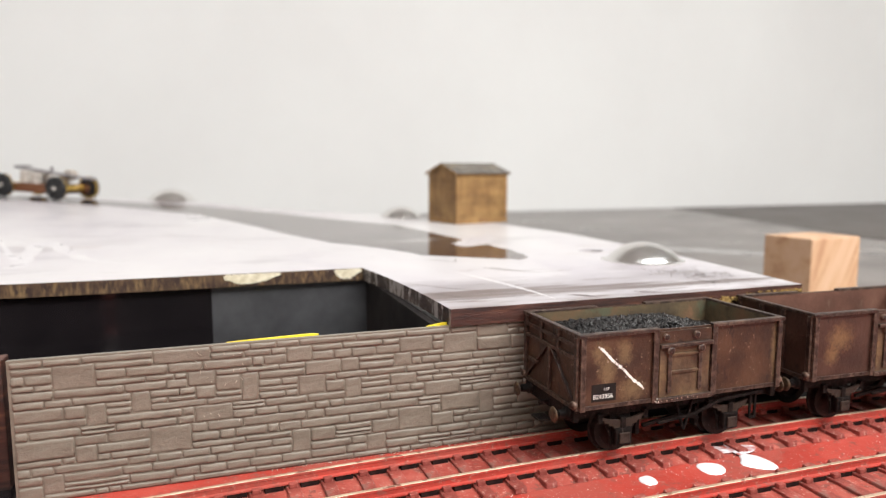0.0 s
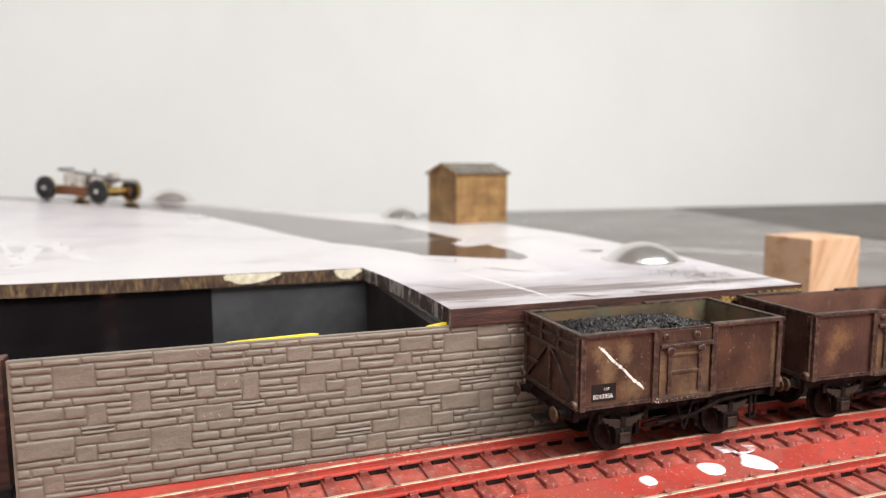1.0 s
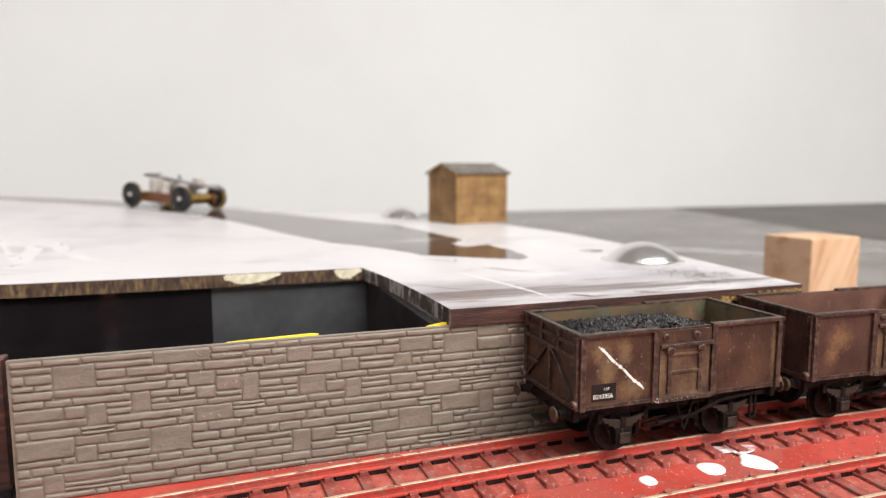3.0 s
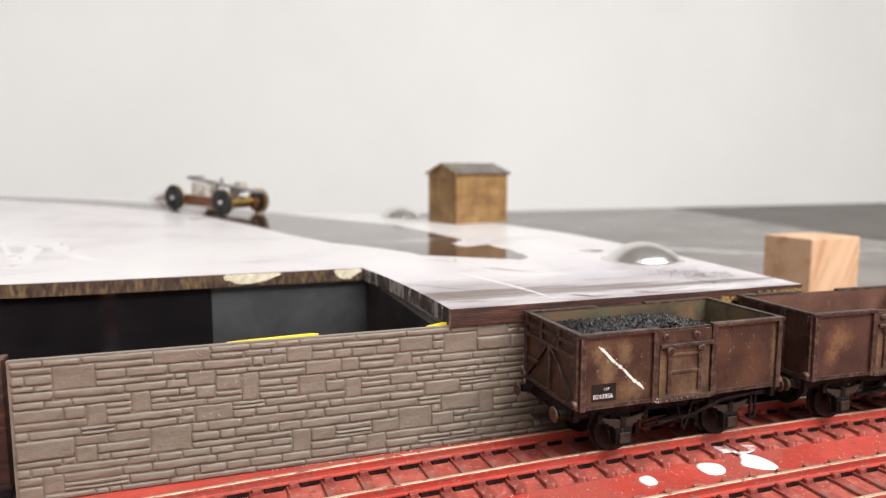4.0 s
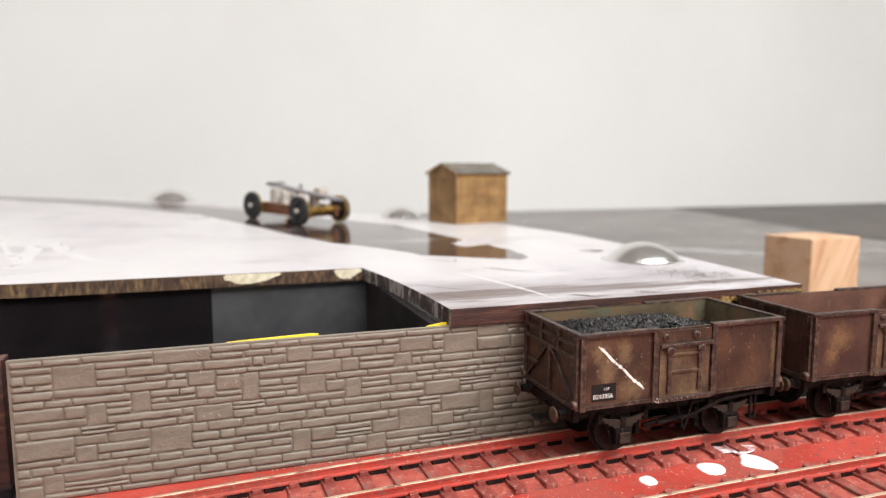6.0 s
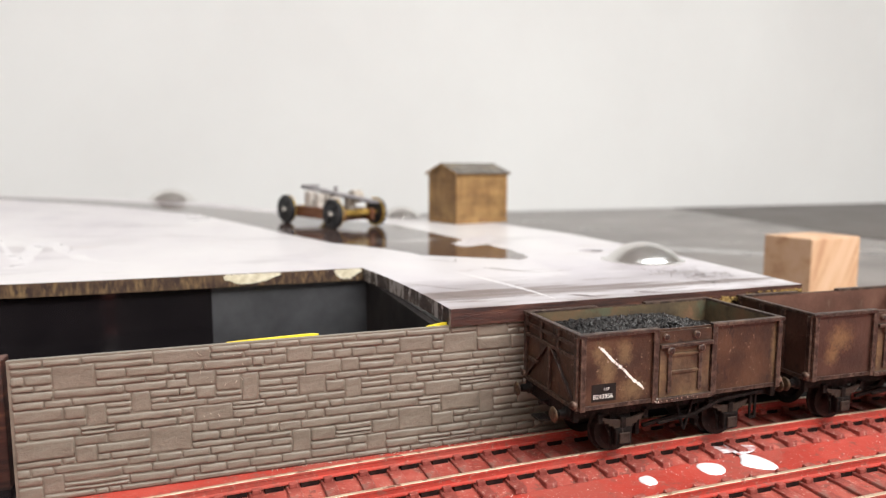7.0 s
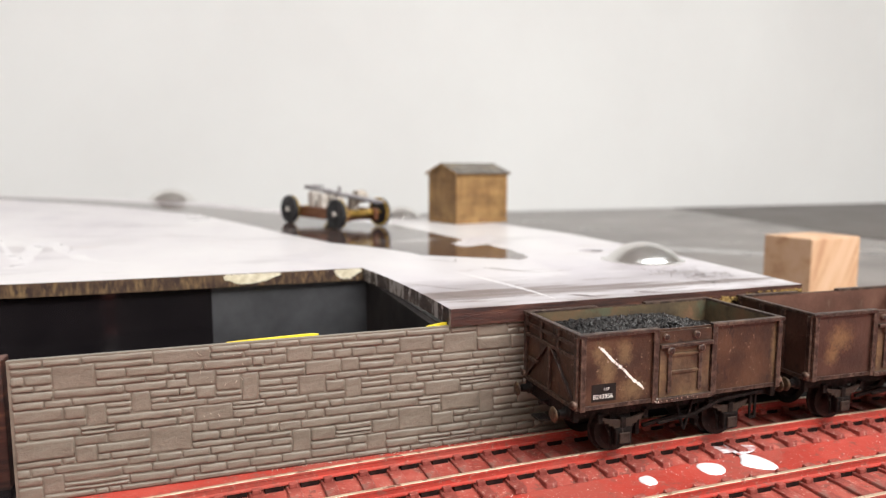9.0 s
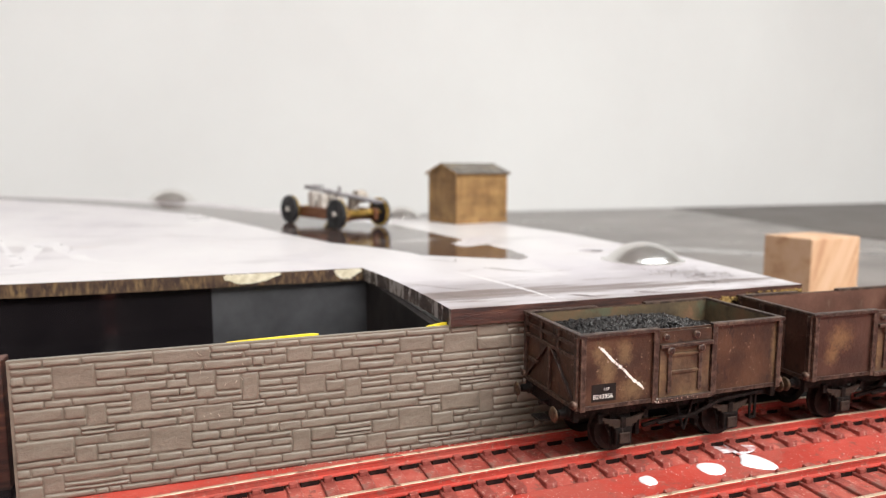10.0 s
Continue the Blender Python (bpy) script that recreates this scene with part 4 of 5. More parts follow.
    # underframe
    for s in (-1, 1):
        part("solebar", boxed(-HX + 1.1, HX - 1.1, *sorted((s * 11.2, s * 12.6)), ZB - 3.6, ZB - 0.21, bev=0.15), M_FRAME, t)
        part("headstock", boxed(*sorted((s * (HX - 1.0), s * (HX + 0.6))), -14.2, 14.2, ZB - 3.8, ZB - 0.32, bev=0.2), M_FRAME, t)
        for y in (-11.2, 11.2):
            b = part("buffer", lathe([(0, 0), (1.8, 0), (1.8, 0.8), (1.25, 1.2), (1.1, 3.0), (0.7, 3.2), (0.7, 4.1)], 20, "x", m=mm(s * (HX + 0.6), y, ZB - 1.9, 0, 0, 0 if s > 0 else 180)), M_FRAME, t, smooth=False)
            part("buffer_head", lathe([(0, 4.0), (1.8, 4.0), (2.1, 4.25), (2.05, 4.5), (1.3, 4.75), (0, 4.85)], 28, "x", m=mm(s * (HX + 0.6), y, ZB - 1.9, 0, 0, 0 if s > 0 else 180)), M_BUFFER, b, "tarnished brassy buffer head", smooth=True)
        part("coupling_hook", barred((s * (HX + 0.6), 0, ZB - 2.2), (s * (HX + 3.6), 0, ZB - 2.6), 0.9), M_FRAME, t)
        part("coupling", boxed(*sorted((s * (HX + 0.8), s * (HX + 4.6))), -2.6, 2.6, ZB - 7.2, ZB - 6.6, bev=0.2), M_FRAME, t)
    for x in (-18.0, 18.0):
        part("axle", lathe([(0, -12.4), (0.8, -12.4), (0.8, 12.4), (0, 12.4)], 14, "y", m=mm(x, 0, 6.2)), M_FRAME, t)
        for s in (-1, 1):
            m = mm(x, s * 7.9, 6.2, 0, 0, 0 if s > 0 else 180)
            w = wagon_wheel()
            bmesh.ops.transform(w, matrix=m, verts=w.verts)
            part("wheel", w, M_TYRE, t, "rust-brown steel disc wheel")
            # guard: a splayed plate with legs
            g = bmesh.new()
            ya, yb = sorted((s * 11.6, s * 12.3))
            box(g, -3.2, 3.2, ya, yb, 2.6, ZB - 3.4, 0.3, mm(x, 0, 0))
            for k in (-1, 1):
                bar(g, (x + k * 2.0, s * 11.95, 4.2), (x + k * 6.0, s * 11.95, ZB - 3.5), 0.9, 0.7)
            bar(g, (x - 2.6, s * 11.95, 3.4), (x + 2.6, s * 11.95, 3.4), 0.8, 0.6)
            guard = part("axle_guard", g, M_FRAME, t)
            part("axle_box", boxed(x - 2.6, x + 2.6, *sorted((s * 12.3, s * 14.3)), 3.4, 8.4, bev=0.6), M_FRAME, guard)
            part("axle_box_lid", boxed(x - 1.6, x + 1.6, *sorted((s * 14.3, s * 14.9)), 4.2, 7.2, bev=0.3), M_FRAME, guard)
            sp = bmesh.new()
            for k in range(4):
                hw = 7.4 - k * 1.5
                for i in range(10):
                    u0, u1 = -1 + i / 5, -1 + (i + 1) / 5
                    f = lambda u: 10.1 - k * 0.55 + 1.5 * (u * hw / 7.4) ** 2
                    bar(sp, (x + u0 * hw, s * 13.2, f(u0)), (x + u1 * hw, s * 13.2, f(u1)), 0.9, 0.62, 0)
            part("leaf_spring", sp, M_FRAME, guard)
            part("spring_buckle", boxed(x - 0.8, x + 0.8, *sorted((s * 12.4, s * 14.0)), 8.1, 11.2, bev=0.2), M_FRAME, guard)
            for k in (-1, 1):
                part("spring_shoe", boxed(x + k * 7.2 - 0.7, x + k * 7.2 + 0.7, *sorted((s * 12.4, s * 13.9)), 10.2, ZB - 2.6, bev=0.2), M_FRAME, guard)
            part("brake_shoe", boxed(x + (7.2 if x < 0 else -8.6), x + (8.6 if x < 0 else -7.2), *sorted((s * 6.8, s * 9.2)), 3.5, 9.5, bev=0.4), M_FRAME, t)
    for s in (-1, 1):
        y = s * 13.4
        v = bmesh.new()
        bar(v, (-1.2, y, ZB - 0.8), (2.0, y, 5.2), 0.9, 0.6)
        bar(v, (5.2, y, ZB - 0.8), (2.0, y, 5.2), 0.9, 0.6)
        part("brake_hanger", v, M_FRAME, t)
        part("push_rod", barred((-9.5, s * 10.4, 6.6), (2.0, s * 10.4, 8.2), 0.9), M_FRAME, t)
        part("push_rod", barred((2.0, s * 10.4, 8.2), (9.5, s * 10.4, 6.6), 0.9), M_FRAME, t)
        lv = bmesh.new()
        bar(lv, (-7.5, s * 14.6, 8.6), (4.0, s * 14.6, 9.6), 0.7, 0.8)
        bar(lv, (4.0, s * 14.6, 9.6), (14.0, s * 14.8, 13.0), 0.7, 0.8)
        bar(lv, (14.0, s * 14.8, 13.0), (28.2, s * 14.8, 13.9), 0.7, 0.8)
        part("brake_lever", lv, M_FRAME, t)
        gd = bmesh.new()
        for x in (24.6, 26.4):
            bar(gd, (x, s * 14.2, ZB - 0.5), (x, s * 14.2, 6.0), 0.6, 0.6)
        bar(gd, (24.6, s * 14.2, 6.0), (26.4, s * 14.2, 6.0), 0.6, 0.6)
        part("lever_guard", gd, M_FRAME, t)
    yn = -HY - 0.03
    if marked:
        fl = bmesh.new()
        for i in range(4):
            x = -10.3 + i * 0.3
            z = ZB + random.uniform(-0.2, 0.9)
            box(fl, x, x + random.uniform(0.15, 0.4), -HY - 1.4, -HY - 0.7, z, z + random.uniform(0.15, 0.5), 0.05)
        part("bare_corner", fl, M_PALE, t, "bare pale metal on the door's corner")
        # chalky white diagonal stroke with broken edges
        bm = bmesh.new()
        a, b = Vector((-27.4, 32.0)), Vector((-13.2, 19.2))
        d = (b - a).normalized()
        nrm = Vector((-d.y, d.x))
        n = 70
        L_, R_ = [], []
        for i in range(n + 1):
            c = a.lerp(b, i / n) + nrm * 0.12 * math.sin(i * 0.21)
            w = (0.36 + random.uniform(-0.16, 0.16)) * min(1, 0.5 + i / 8, 0.35 + (n - i) / 10)
            p1, p2 = c + nrm * w, c - nrm * (w + random.uniform(-0.12, 0.12))
            L_.append((p1.x, p1.y))
            R_.append((p2.x, p2.y))
        for i in range(n):
            if random.random() < 0.07:
                continue
            bm.faces.new([bm.verts.new((x, yn - 0.03, z)) for x, z in (L_[i], L_[i + 1], R_[i + 1], R_[i])])
        for i in range(24):
            c = a.lerp(b, random.random()) + nrm * random.gauss(0, 0.7)
            r = random.uniform(0.05, 0.14)
            bm.faces.new([bm.verts.new((c.x + r * math.cos(k), yn - 0.03, c.y + r * math.sin(k))) for k in (0.2, 1.5, 2.6, 3.9, 5.2)])
        part("painted_stroke", bm, M_WHITEPAINT, t, "worn white painted diagonal stroke")
        bm = boxed(-29.3, -21.9, yn - 0.06, yn + 0.02, 17.2, 21.9, bev=0)
        pn = part("number_panel", bm, M_PANEL, t, "black panel with white lettering")
        for s_, size, x, z in (("16T", 1.15, -25.7, 20.1), ("B243956", 1.7, -28.9, 17.95)):
            me = text_mesh(s_, size)
            me.materials.append(M_WHITEPAINT)
            o = new("lettering", me)
            o.parent = pn
            o.matrix_basis = P(x, yn - 0.09, z, 90, 0, 0)
    return t


p1, th1 = on_track(33.75, 0, 0)
mineral_wagon(P(p1.x, p1.y, 0, 0, 0, math.degrees(th1)), "weathered brown steel mineral wagon loaded with coal", M_WAGON, True, M_INSIDE)
p2, th2 = on_track(112.65, 0, 0)
mineral_wagon(P(p2.x, p2.y, 0, 0, 0, math.degrees(th2)), "rusty brown empty steel mineral wagon on the red track", M_WAGON2, False, M_INSIDE2)


# ---- coal load ----
def coal_top(x, y):
    e = max(abs(x + 6.5) / 22.5, abs(y) / 14.4)
    return 30.9 + 3.2 * max(0, 1 - e ** 2.0) + 0.9 * noise.noise((x * 0.16, y * 0.16, 3)) - (max(0, x - 12) * 0.12)


def coal():
    t = thing("coal_load", "heap of small black coal lumps filling the wagon", "coal", P(p1.x, p1.y, 0, 0, 0, math.degrees(th1)), kind="stuff")
    bm = bmesh.new()
    nx, ny = 60, 28
    g = [[bm.verts.new((-31.9 + 63.8 * i / nx, -14.5 + 29 * j / ny, coal_top(-31.9 + 63.8 * i / nx, -14.5 + 29 * j / ny) - 0.3)) for j in range(ny + 1)] for i in range(nx + 1)]
    for i in range(nx):
        for j in range(ny):
            bm.faces.new((g[i][j], g[i + 1][j], g[i + 1][j + 1], g[i][j + 1]))
    r = bmesh.ops.extrude_face_region(bm, geom=list(bm.faces))
    for v in [q for q in r["geom"] if isinstance(q, bmesh.types.BMVert)]:
        v.co.z = ZB + 1.05
    part("heap", bm, M_COAL, t)
    rn = random.Random(3)
    verts, faces = [], []
    ico = bmesh.new()
    bmesh.ops.create_icosphere(ico, subdivisions=1, radius=1)
    bv = [v.co.copy() for v in ico.verts]
    bf = [[v.index for v in f.verts] for f in ico.faces]
    ico.free()
    for i in range(6500):
        x, y = rn.uniform(-31.2, 24), rn.uniform(-14.0, 14.0)
        rad = rn.choice((0.16, 0.2, 0.24, 0.3, 0.38, 0.5, 0.7))
        q = Euler((rn.uniform(0, 6), rn.uniform(0, 6), rn.uniform(0, 6))).to_matrix()
        sc = Vector((rn.uniform(0.7, 1.3), rn.uniform(0.7, 1.2), rn.uniform(0.6, 1.0)))
        o = len(verts)
        c = Vector((x, y, coal_top(x, y) + rn.uniform(-0.2, 0.35)))
        for v in bv:
            k = 1 + rn.uniform(-0.25, 0.25)
            verts.append(((c + q @ Vector((v.x * sc.x, v.y * sc.y, v.z * sc.z)) * rad * k) * MM)[:])
        faces += [[o + a for a in f] for f in bf]
    me = bpy.data.meshes.new("lumps")
    me.from_pydata(verts, [], faces)
    me.materials.append(M_COAL)
    o = new("lumps", me)
    o.parent = t
    tagged(o, kind="stuff")


coal()


# ---- cart on the road ----
WB, TW, WR = 55.3, 39.0, 10.2


def cart():
    t = thing("wheeled_cart", "small cart with black wheels and brass axles", "cart", P(0, 0, 0))
    wheels = []
    first = None
    for x in (-WB / 2, WB / 2):
        part("axle", lathe([(0, -TW / 2), (1.5, -TW / 2), (1.5, TW / 2), (0, TW / 2)], 16, "y", m=mm(x, 0, WR)), M_BRASS, t, "bright brass axle")
        part("axle_sleeve", lathe([(0, -12), (2.4, -12), (2.4, 12), (0, 12)], 18, "y", m=mm(x, 0, WR)), M_BRASS, t)
        for s in (-1, 1):
            w = lathe([(0, -1.2), (2.0, -1.2), (2.2, -0.8), (8.7, -0.8), (9.1, -1.3), (10.0, -1.3), (10.2, -1.0), (10.2, 1.0), (9.8, 1.3), (8.7, 1.3), (8.3, 0.7), (2.2, 0.7), (0, 0.7)], 36, "y", m=mm(0, 0, 0, 0, 0, 0 if s > 0 else 180))
            o = part("wheel", w, M_RUBBER, t, "black plastic wheel with brass rim", at=P(x, s * TW / 2, WR))
            part("wheel_rim", lathe([(8.9, 0.9), (10.22, 0.9), (10.22, 1.8), (8.9, 1.8)], 36, "y", m=mm(0, 0, 0, 0, 0, 0 if s > 0 else 180)), M_BRASS, o, "brass wheel rim")
            part("hub_cap", lathe([(0, 1.6), (1.6, 1.6), (1.6, 2.6), (0, 2.9)], 16, "y", m=mm(0, 0, 0, 0, 0, 0 if s < 0 else 180)), M_PALE, o, "pale grey hub cap")
            sp = bmesh.new()
            for k in range(6):
                bar(sp, (2.0 * math.cos(k * 1.0472), -s * -1.3, 2.0 * math.sin(k * 1.0472)), (8.6 * math.cos(k * 1.0472), -s * -1.3, 8.6 * math.sin(k * 1.0472)), 0.9, 0.7, 0)
            part("spokes", sp, M_RUBBER, o)
            wheels.append((o, x, s * TW / 2))
    # frame
    for s in (-1, 1):
        part("side_beam", boxed(-WB / 2 - 4, WB / 2 + 4, s * 13 - 1.8, s * 13 + 1.8, 4.8, 12.8, bev=0.4), M_CARTWOOD, t, "red-brown wooden side beam")
    part("chassis_deck", boxed(-WB / 2 - 1, WB / 2 - 4, -11.1, 11.1, 4.6, 9.0, bev=0.4), M_CARTWOOD, t)
    for x, w, z in ((-15, 7.0, 23.4), (-4, 5.5, 22.2), (13, 5.5, 20.2)):
        part("pillar", boxed(x - w / 2, x + w / 2, -10, -4, 9.0, z, bev=0.5), M_PALE, t, "pale grey upright block")
        part("pillar", boxed(x - w / 2, x + w / 2, 4, 10, 9.0, z, bev=0.5), M_PALE, t, "pale grey upright block")
    part("top_plank", boxed(-30, 50, -4.5, 4.5, -0.8, 0.9, bev=0.3, m=mm(-1, 0, 23.2, 0, 5.0, 0)), M_GREYPLANK, t, "long thin grey top plank")
    part("cross_arm", boxed(-2, 2, -7, 7, 0, 1.2, bev=0.3, m=mm(-24, 0, 26.4)), M_GREYPLANK, t)
    part("peg", lathe([(0, 0), (1.5, 0), (1.3, 5), (0.9, 6), (0, 6.3)], 14, "z", m=mm(6, 0, 22)), M_GREYPLANK, t)
    part("drum", lathe([(0, -4), (4.4, -4), (4.7, -3), (4.7, 3), (4.4, 4), (0, 4)], 24, "y", m=mm(17, 9.5, 20.8)), M_DRUM, t, "pale tan round drum")
    return t, wheels


CART, WHEELS = cart()


# ---- stone wall, piece by piece ----
def stone_mesh(w, h, rn, flat=False):
    """A soft moulded stone with a wandering, rounded outline, face towards -y."""
    bm = bmesh.new()
    hw, hh = w / 2, h / 2
    nx, nz = max(2, min(6, int(w / 2.2))), (2 if h > 2.6 else 1)
    cut = min(0.55, hh * 0.5, hw * 0.4)
    base = []
    for (xa, za), (xb, zb), n in (((-hw, -hh), (hw, -hh), nx), ((hw, -hh), (hw, hh), nz), ((hw, hh), (-hw, hh), nx), ((-hw, hh), (-hw, -hh), nz)):
        lng = math.hypot(xb - xa, zb - za)
        c = cut * rn.uniform(0.5, 1.1) / lng
        for i in range(n + 1):
            f = c + (1 - 2 * c) * i / n
            x, z = xa + (xb - xa) * f, za + (zb - za) * f
            j = rn.uniform(0.0, 0.24 if 0 < i < n else 0.14)
            base.append((x - (j if xa == xb else 0) * (1 if x > 0 else -1), z - (j if za == zb else 0) * (1 if z > 0 else -1)))
    dep = rn.uniform(0.2, 0.32) if flat else rn.uniform(0.32, 0.58)
    tx, tz = rn.uniform(-0.07, 0.07), rn.uniform(-0.05, 0.05)
    rings = []
    for inset, d in ((0.0, 0.0), (0.13, dep * 0.62), (0.36, dep * 0.93), (0.8, dep)):
        kx, kz = max(hw - inset, hw * 0.35) / hw, max(hh - inset, hh * 0.3) / hh
        rings.append([bm.verts.new((x * kx, (-d + tx * x / hw + tz * z / hh + rn.uniform(-0.045, 0.045)) if d else 0, z * kz)) for x, z in base])
    n = len(base)
    for a, b in zip(rings, rings[1:]):
        for i in range(n):
            bm.faces.new((a[i], a[(i + 1) % n], b[(i + 1) % n], b[i]))
    bm.faces.new(rings[-1])
    for f in bm.faces:
        f.smooth = True
    return bm


# the squared stones: x from, x to, z from, z to
SQUARED = ((-126.7, -117.1, 23.7, 29.3), (-109.2, -104.8, 16.3, 22.3), (-119.4, -114.9, 14.0, 19.9), (-105.0, -95.1, 4.7, 11.3),
           (-130.3, -125.5, -3.6, 2.6), (-82.1, -77.5, 16.8, 22.9), (-94.1, -84.6, 11.9, 15.8), (-115.2, -105.1, 8.1, 11.5),
           (-67.2, -59.6, 16.7, 22.6), (-54.2, -49.6, 13.6, 18.9), (-39.4, -34.5, 20.5, 26.3), (-24.4, -14.3, 23.6, 30.2),
           (-69.3, -64.3, 0.9, 7.5), (-47.9, -42.8, -3.1, 2.6), (-38.7, -28.5, 2.8, 9.2), (-13.3, -8.5, 4.0, 11.0), (-14.0, -4.1, 27.4, 31.0))


def stone_wall():
    t = thing("stone_wall", "grey moulded plastic stone retaining wall panel", "wall", P(0, 0, 0), kind="structure")
    X0, X1, Z0, Z1 = -136.2, 30.0, GROUND + 0.02, WALL_TOP
    part("wall_sheet", boxed(X0, X1, WALL_Y + 0.1, WALL_Y + 1.2, Z0, Z1, bev=0.1), M_JOINT, t)
    part("backing_sheet", boxed(X0, X1, WALL_Y + 1.2, WALL_Y + 2.0, Z0, Z1 - 0.1, bev=0.1), M_BACKING, t, "bare grey plastic backing sheet")
    rn = random.Random(21)
    # uneven courses; the squared stones take up whole courses
    rows, step = 17, 0.5
    cuts = [Z0]
    for i in range(rows):
        cuts.append(cuts[-1] + rn.uniform(0.7, 1.35))
    k = (Z1 - 0.3 - Z0) / (cuts[-1] - Z0)
    cuts = [Z0 + (c - Z0) * k for c in cuts]
    left = X0 + 0.6
    cols = int((X1 - left) / step)
    used = [[False] * cols for _ in range(rows)]
    ends = [set() for _ in range(rows)]
    laid = []

    def take(c0, c1, r0, r1):
        for r in range(r0, r1):
            ends[r] |= {c0, c1}
            for c in range(c0, c1):
                used[r][c] = True

    for xa, xb, za, zb in SQUARED:
        c0, c1 = round((xa - left) / step), round((xb - left) / step)
        r0 = min(range(rows), key=lambda r: abs(cuts[r] - za))
        r1 = max(r0 + 1, min(range(rows + 1), key=lambda r: abs(cuts[r] - zb)))
        take(c0, c1, r0, r1)
        laid.append((left + c0 * step, left + c1 * step, cuts[r0], cuts[r1], True))
    for r in range(rows):
        c = 0
        while c < cols:
            if used[r][c]:
                c += 1
                continue
            high = 2 if rn.random() < 0.10 and r < rows - 1 else 1
            want = rn.choice((6, 8, 10, 12, 14, 17, 20, 23, 27, 32)) if high == 1 else rn.choice((10, 14, 18, 22))
            # keep joints from standing over one another
            while r and any(abs(c + want - e) < 3 for e in ends[r - 1]):
                want += 2
            wide = 0
            while c + wide < cols and wide < want and not any(used[q][c + wide] for q in range(r, r + high)):
                wide += 1
            if not wide:
                high, wide = 1, 1
                while c + wide < cols and wide < want and not used[r][c + wide]:
                    wide += 1
            gap = 0
            while c + wide + gap < cols and gap < 6 and not any(used[q][c + wide + gap] for q in range(r, r + high)):
                gap += 1
            if gap < 6:
                wide += gap
            take(c, c + wide, r, r + high)
            xa, xb, za, zb = left + c * step, left + (c + wide) * step, cuts[r], cuts[r + high]
            if high == 1 and zb - za > 2.2 and wide > 12 and rn.random() < 0.10:
                m = za + (zb - za) * rn.uniform(0.42, 0.58)
                laid += [(xa, xb, za, m, False), (xa, xb, m, zb, False)]
            else:
                laid.append((xa, xb, za + rn.uniform(0, 0.1), zb - rn.uniform(0, 0.1), False))
            c += wide
    far = bmesh.new()
    count = 0
    for xa, xb, za, zb, flat in laid:
        bm = stone_mesh(xb - xa - 0.02, zb - za - 0.02, rn, flat)
        cx, cz = (xa + xb) / 2, (za + zb) / 2
        if flat or (cx < -10 and count < 300):
            part("stone", bm, M_STONE, t, at=P(cx, WALL_Y + 0.12, cz))
            count += 1
        else:
            bmesh.ops.transform(bm, matrix=mm(cx, WALL_Y + 0.12, cz), verts=bm.verts)
            me = bpy.data.meshes.new("tmp")
            bm.to_mesh(me)
            bm.free()
            far.from_mesh(me)
            bpy.data.meshes.remove(me)
    th = bmesh.new()
    for i in range(34):
        x, z = rn.choice((-93, -91.5, -88, -84, -82)) + rn.gauss(0, 1.2), rn.choice((30, 28, 26, 22, 12, 11)) + rn.gauss(0, 1.3)
        u = rn.uniform(-0.6, 0.6)
        bar(th, (x, WALL_Y - 0.62, z), (x + u, WALL_Y - 0.62, z + rn.uniform(-0.9, 0.9)), rn.uniform(0.06, 0.14), 0.1, 0)
    tagged(part("dried_glue", th, M_GLUE, t, "dried pale glue threads"), kind="stuff")
    ch = bmesh.new()
    for i in range(170):
        x = rn.uniform(-75, 12)
        bmesh.ops.create_icosphere(ch, subdivisions=1, radius=rn.uniform(0.06, 0.2), matrix=mm(x, WALL_Y - 0.7 + rn.uniform(-0.4, 0.2), GROUND + rn.uniform(0.05, 0.4)))
    tagged(part("plastic_crumbs", ch, M_GLUE, t, "pale plastic crumbs along the wall's foot"), kind="stuff")
    tagged(part("far_stones", far, M_STONE, t), kind="stuff")
    return t


stone_wall()


# ---- what moves ----
CART_KEYS = [(0.0, -229.5, 530.7, -32.0),
             (0.5, -210.2, 518.4, -33.5),
             (1.0, -191.5, 506.1, -35.2),
             (1.5, -172.7, 493.0, -37.3),
             (2.0, -153.8, 479.8, -39.4),
             (2.5, -135.6, 465.9, -41.4),
             (4.0, -85.4, 425.1, -48.6),
             (4.5, -70.0, 409.8, -51.0),
             (5.0, -55.2, 395.9, -53.2),
             (5.5, -40.4, 379.5, -55.9),
             (6.8, -9.8, 337.0, -61.3),
             (7.0, -6.9, 333.1, -61.9),
             (7.2, -5.3, 330.8, -62.1),
             (7.4, -4.8, 330.1, -62.2)]


def cart_at(t):
    if t >= CART_KEYS[-1][0]:
        return CART_KEYS[-1][1:]
    for a, b in zip(CART_KEYS, CART_KEYS[1:]):
        if t <= b[0]:
            f = (t - a[0]) / (b[0] - a[0])
            return tuple(p + (q - p) * f for p, q in zip(a[1:], b[1:]))


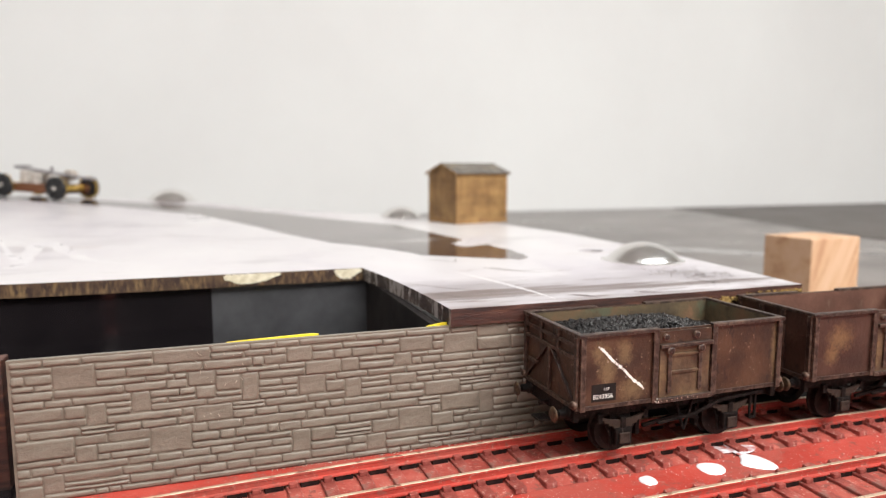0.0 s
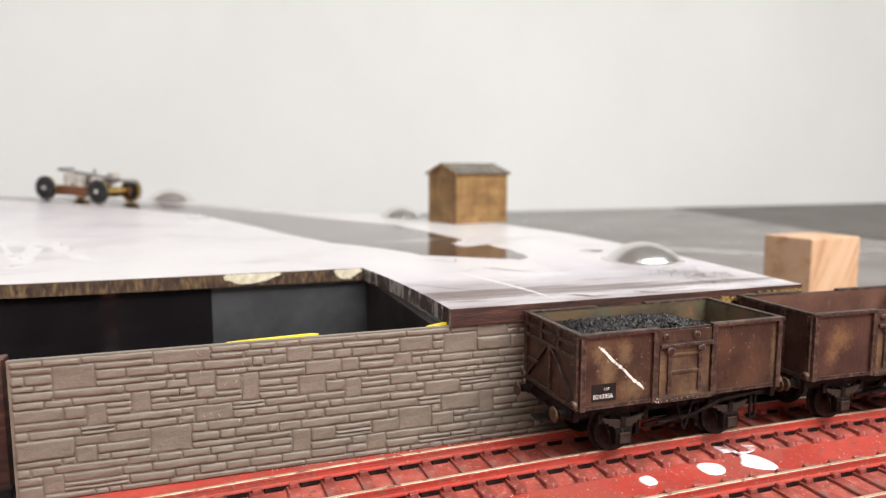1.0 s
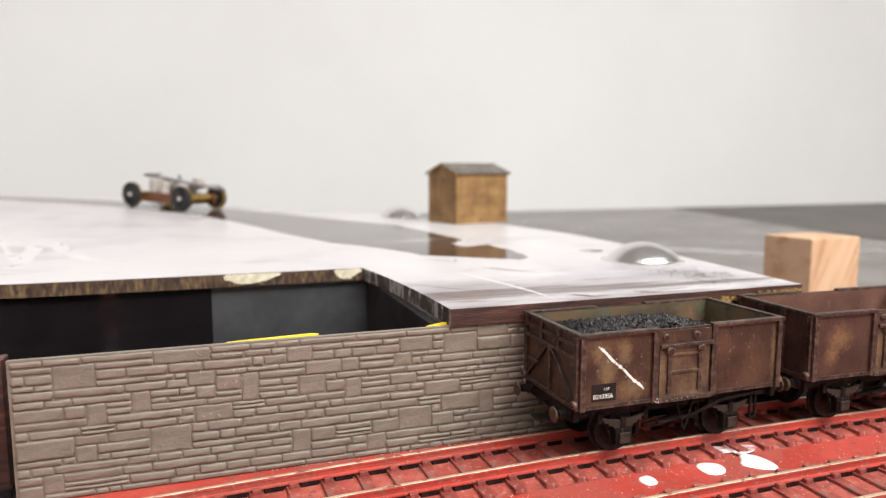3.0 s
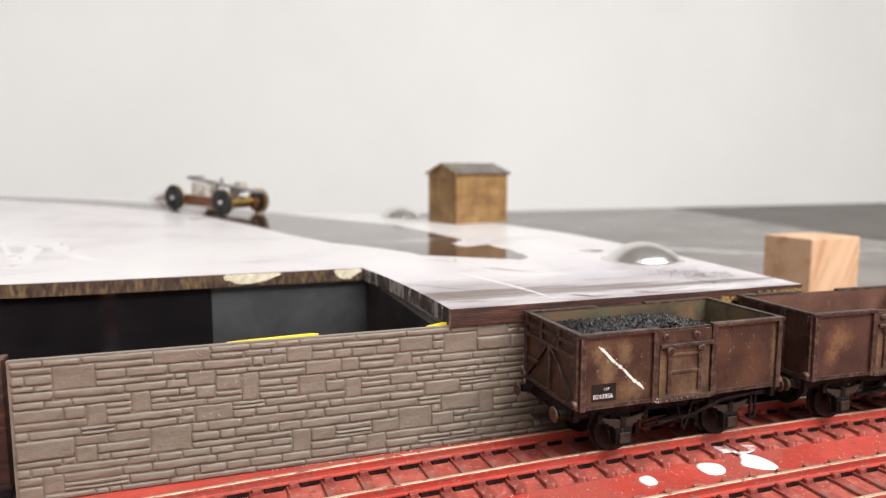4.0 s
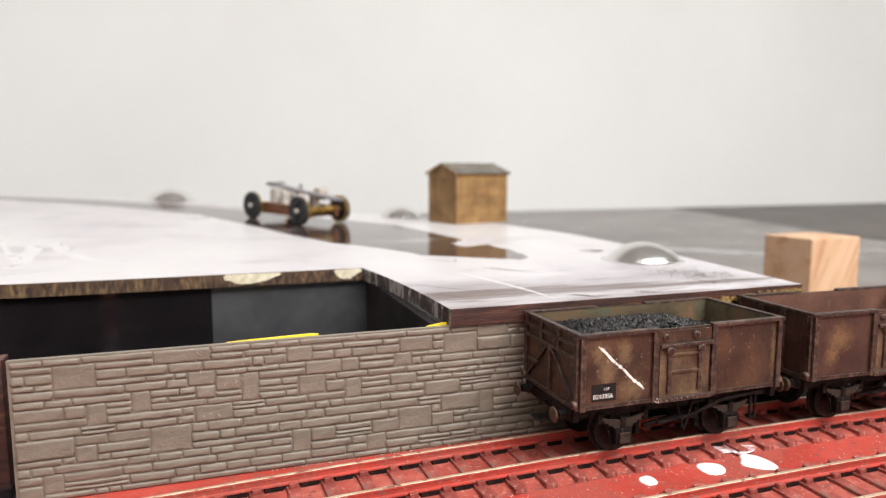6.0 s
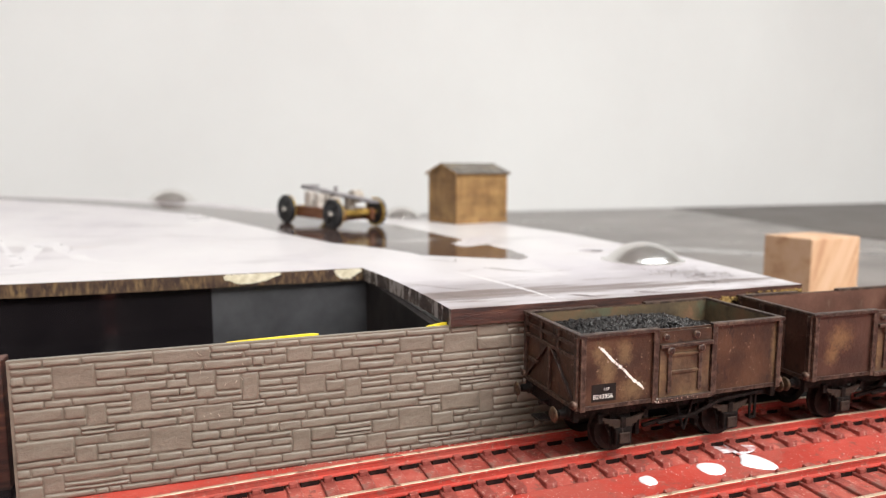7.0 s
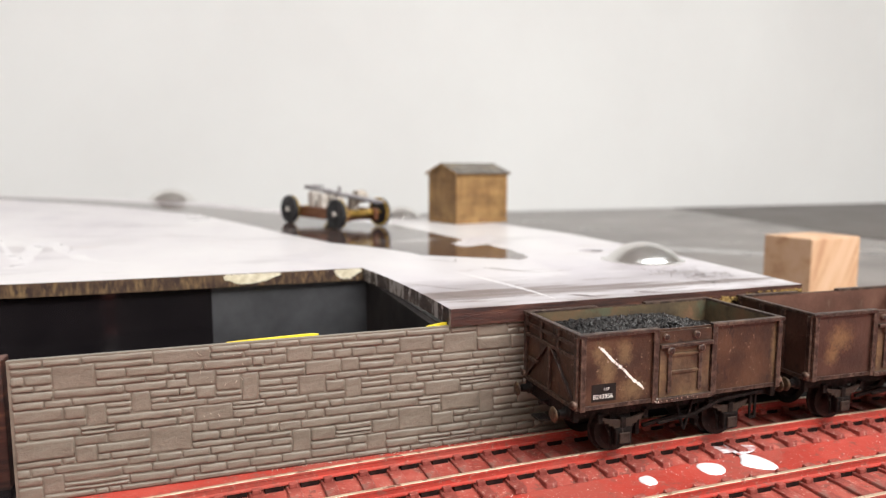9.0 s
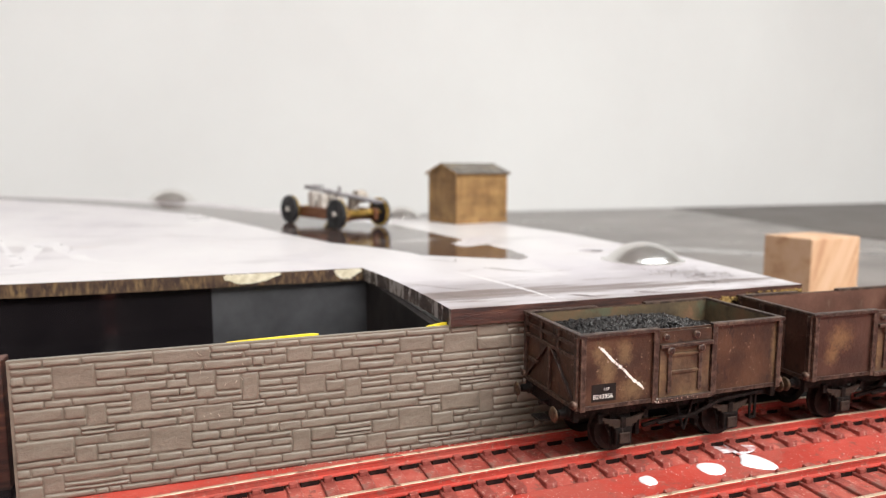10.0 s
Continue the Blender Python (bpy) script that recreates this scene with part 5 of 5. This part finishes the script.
def motions():
    times = [i * 0.25 for i in range(28)] + [6.8, 7.0, 7.2, 7.4, 8.0, 9.0, 10.0]
    times.sort()
    rows, spins = [], []
    dist, last = 0.0, None
    for t in times:
        x, y, h = cart_at(t)
        if last:
            dist += math.hypot(x - last[0], y - last[1])
        last = (x, y)
        c, s = math.cos(radians(h)), math.sin(radians(h))
        zf, zr = road_z(x + c * WB / 2, y + s * WB / 2), road_z(x - c * WB / 2, y - s * WB / 2)
        tip = math.degrees(math.atan2(zr - zf, WB))
        rows.append((t, P(x, y, (zf + zr) / 2 + 0.3) @ pose(0, 0, 0, 0, 0, h) @ pose(0, 0, 0, 0, tip, 0)))
        spins.append((t, math.degrees(dist / WR)))
    walk(CART, rows)
    for o, x, y in WHEELS:
        walk(o, [(t, P(x, y, WR, 0, a, 0)) for t, a in spins])


motions()
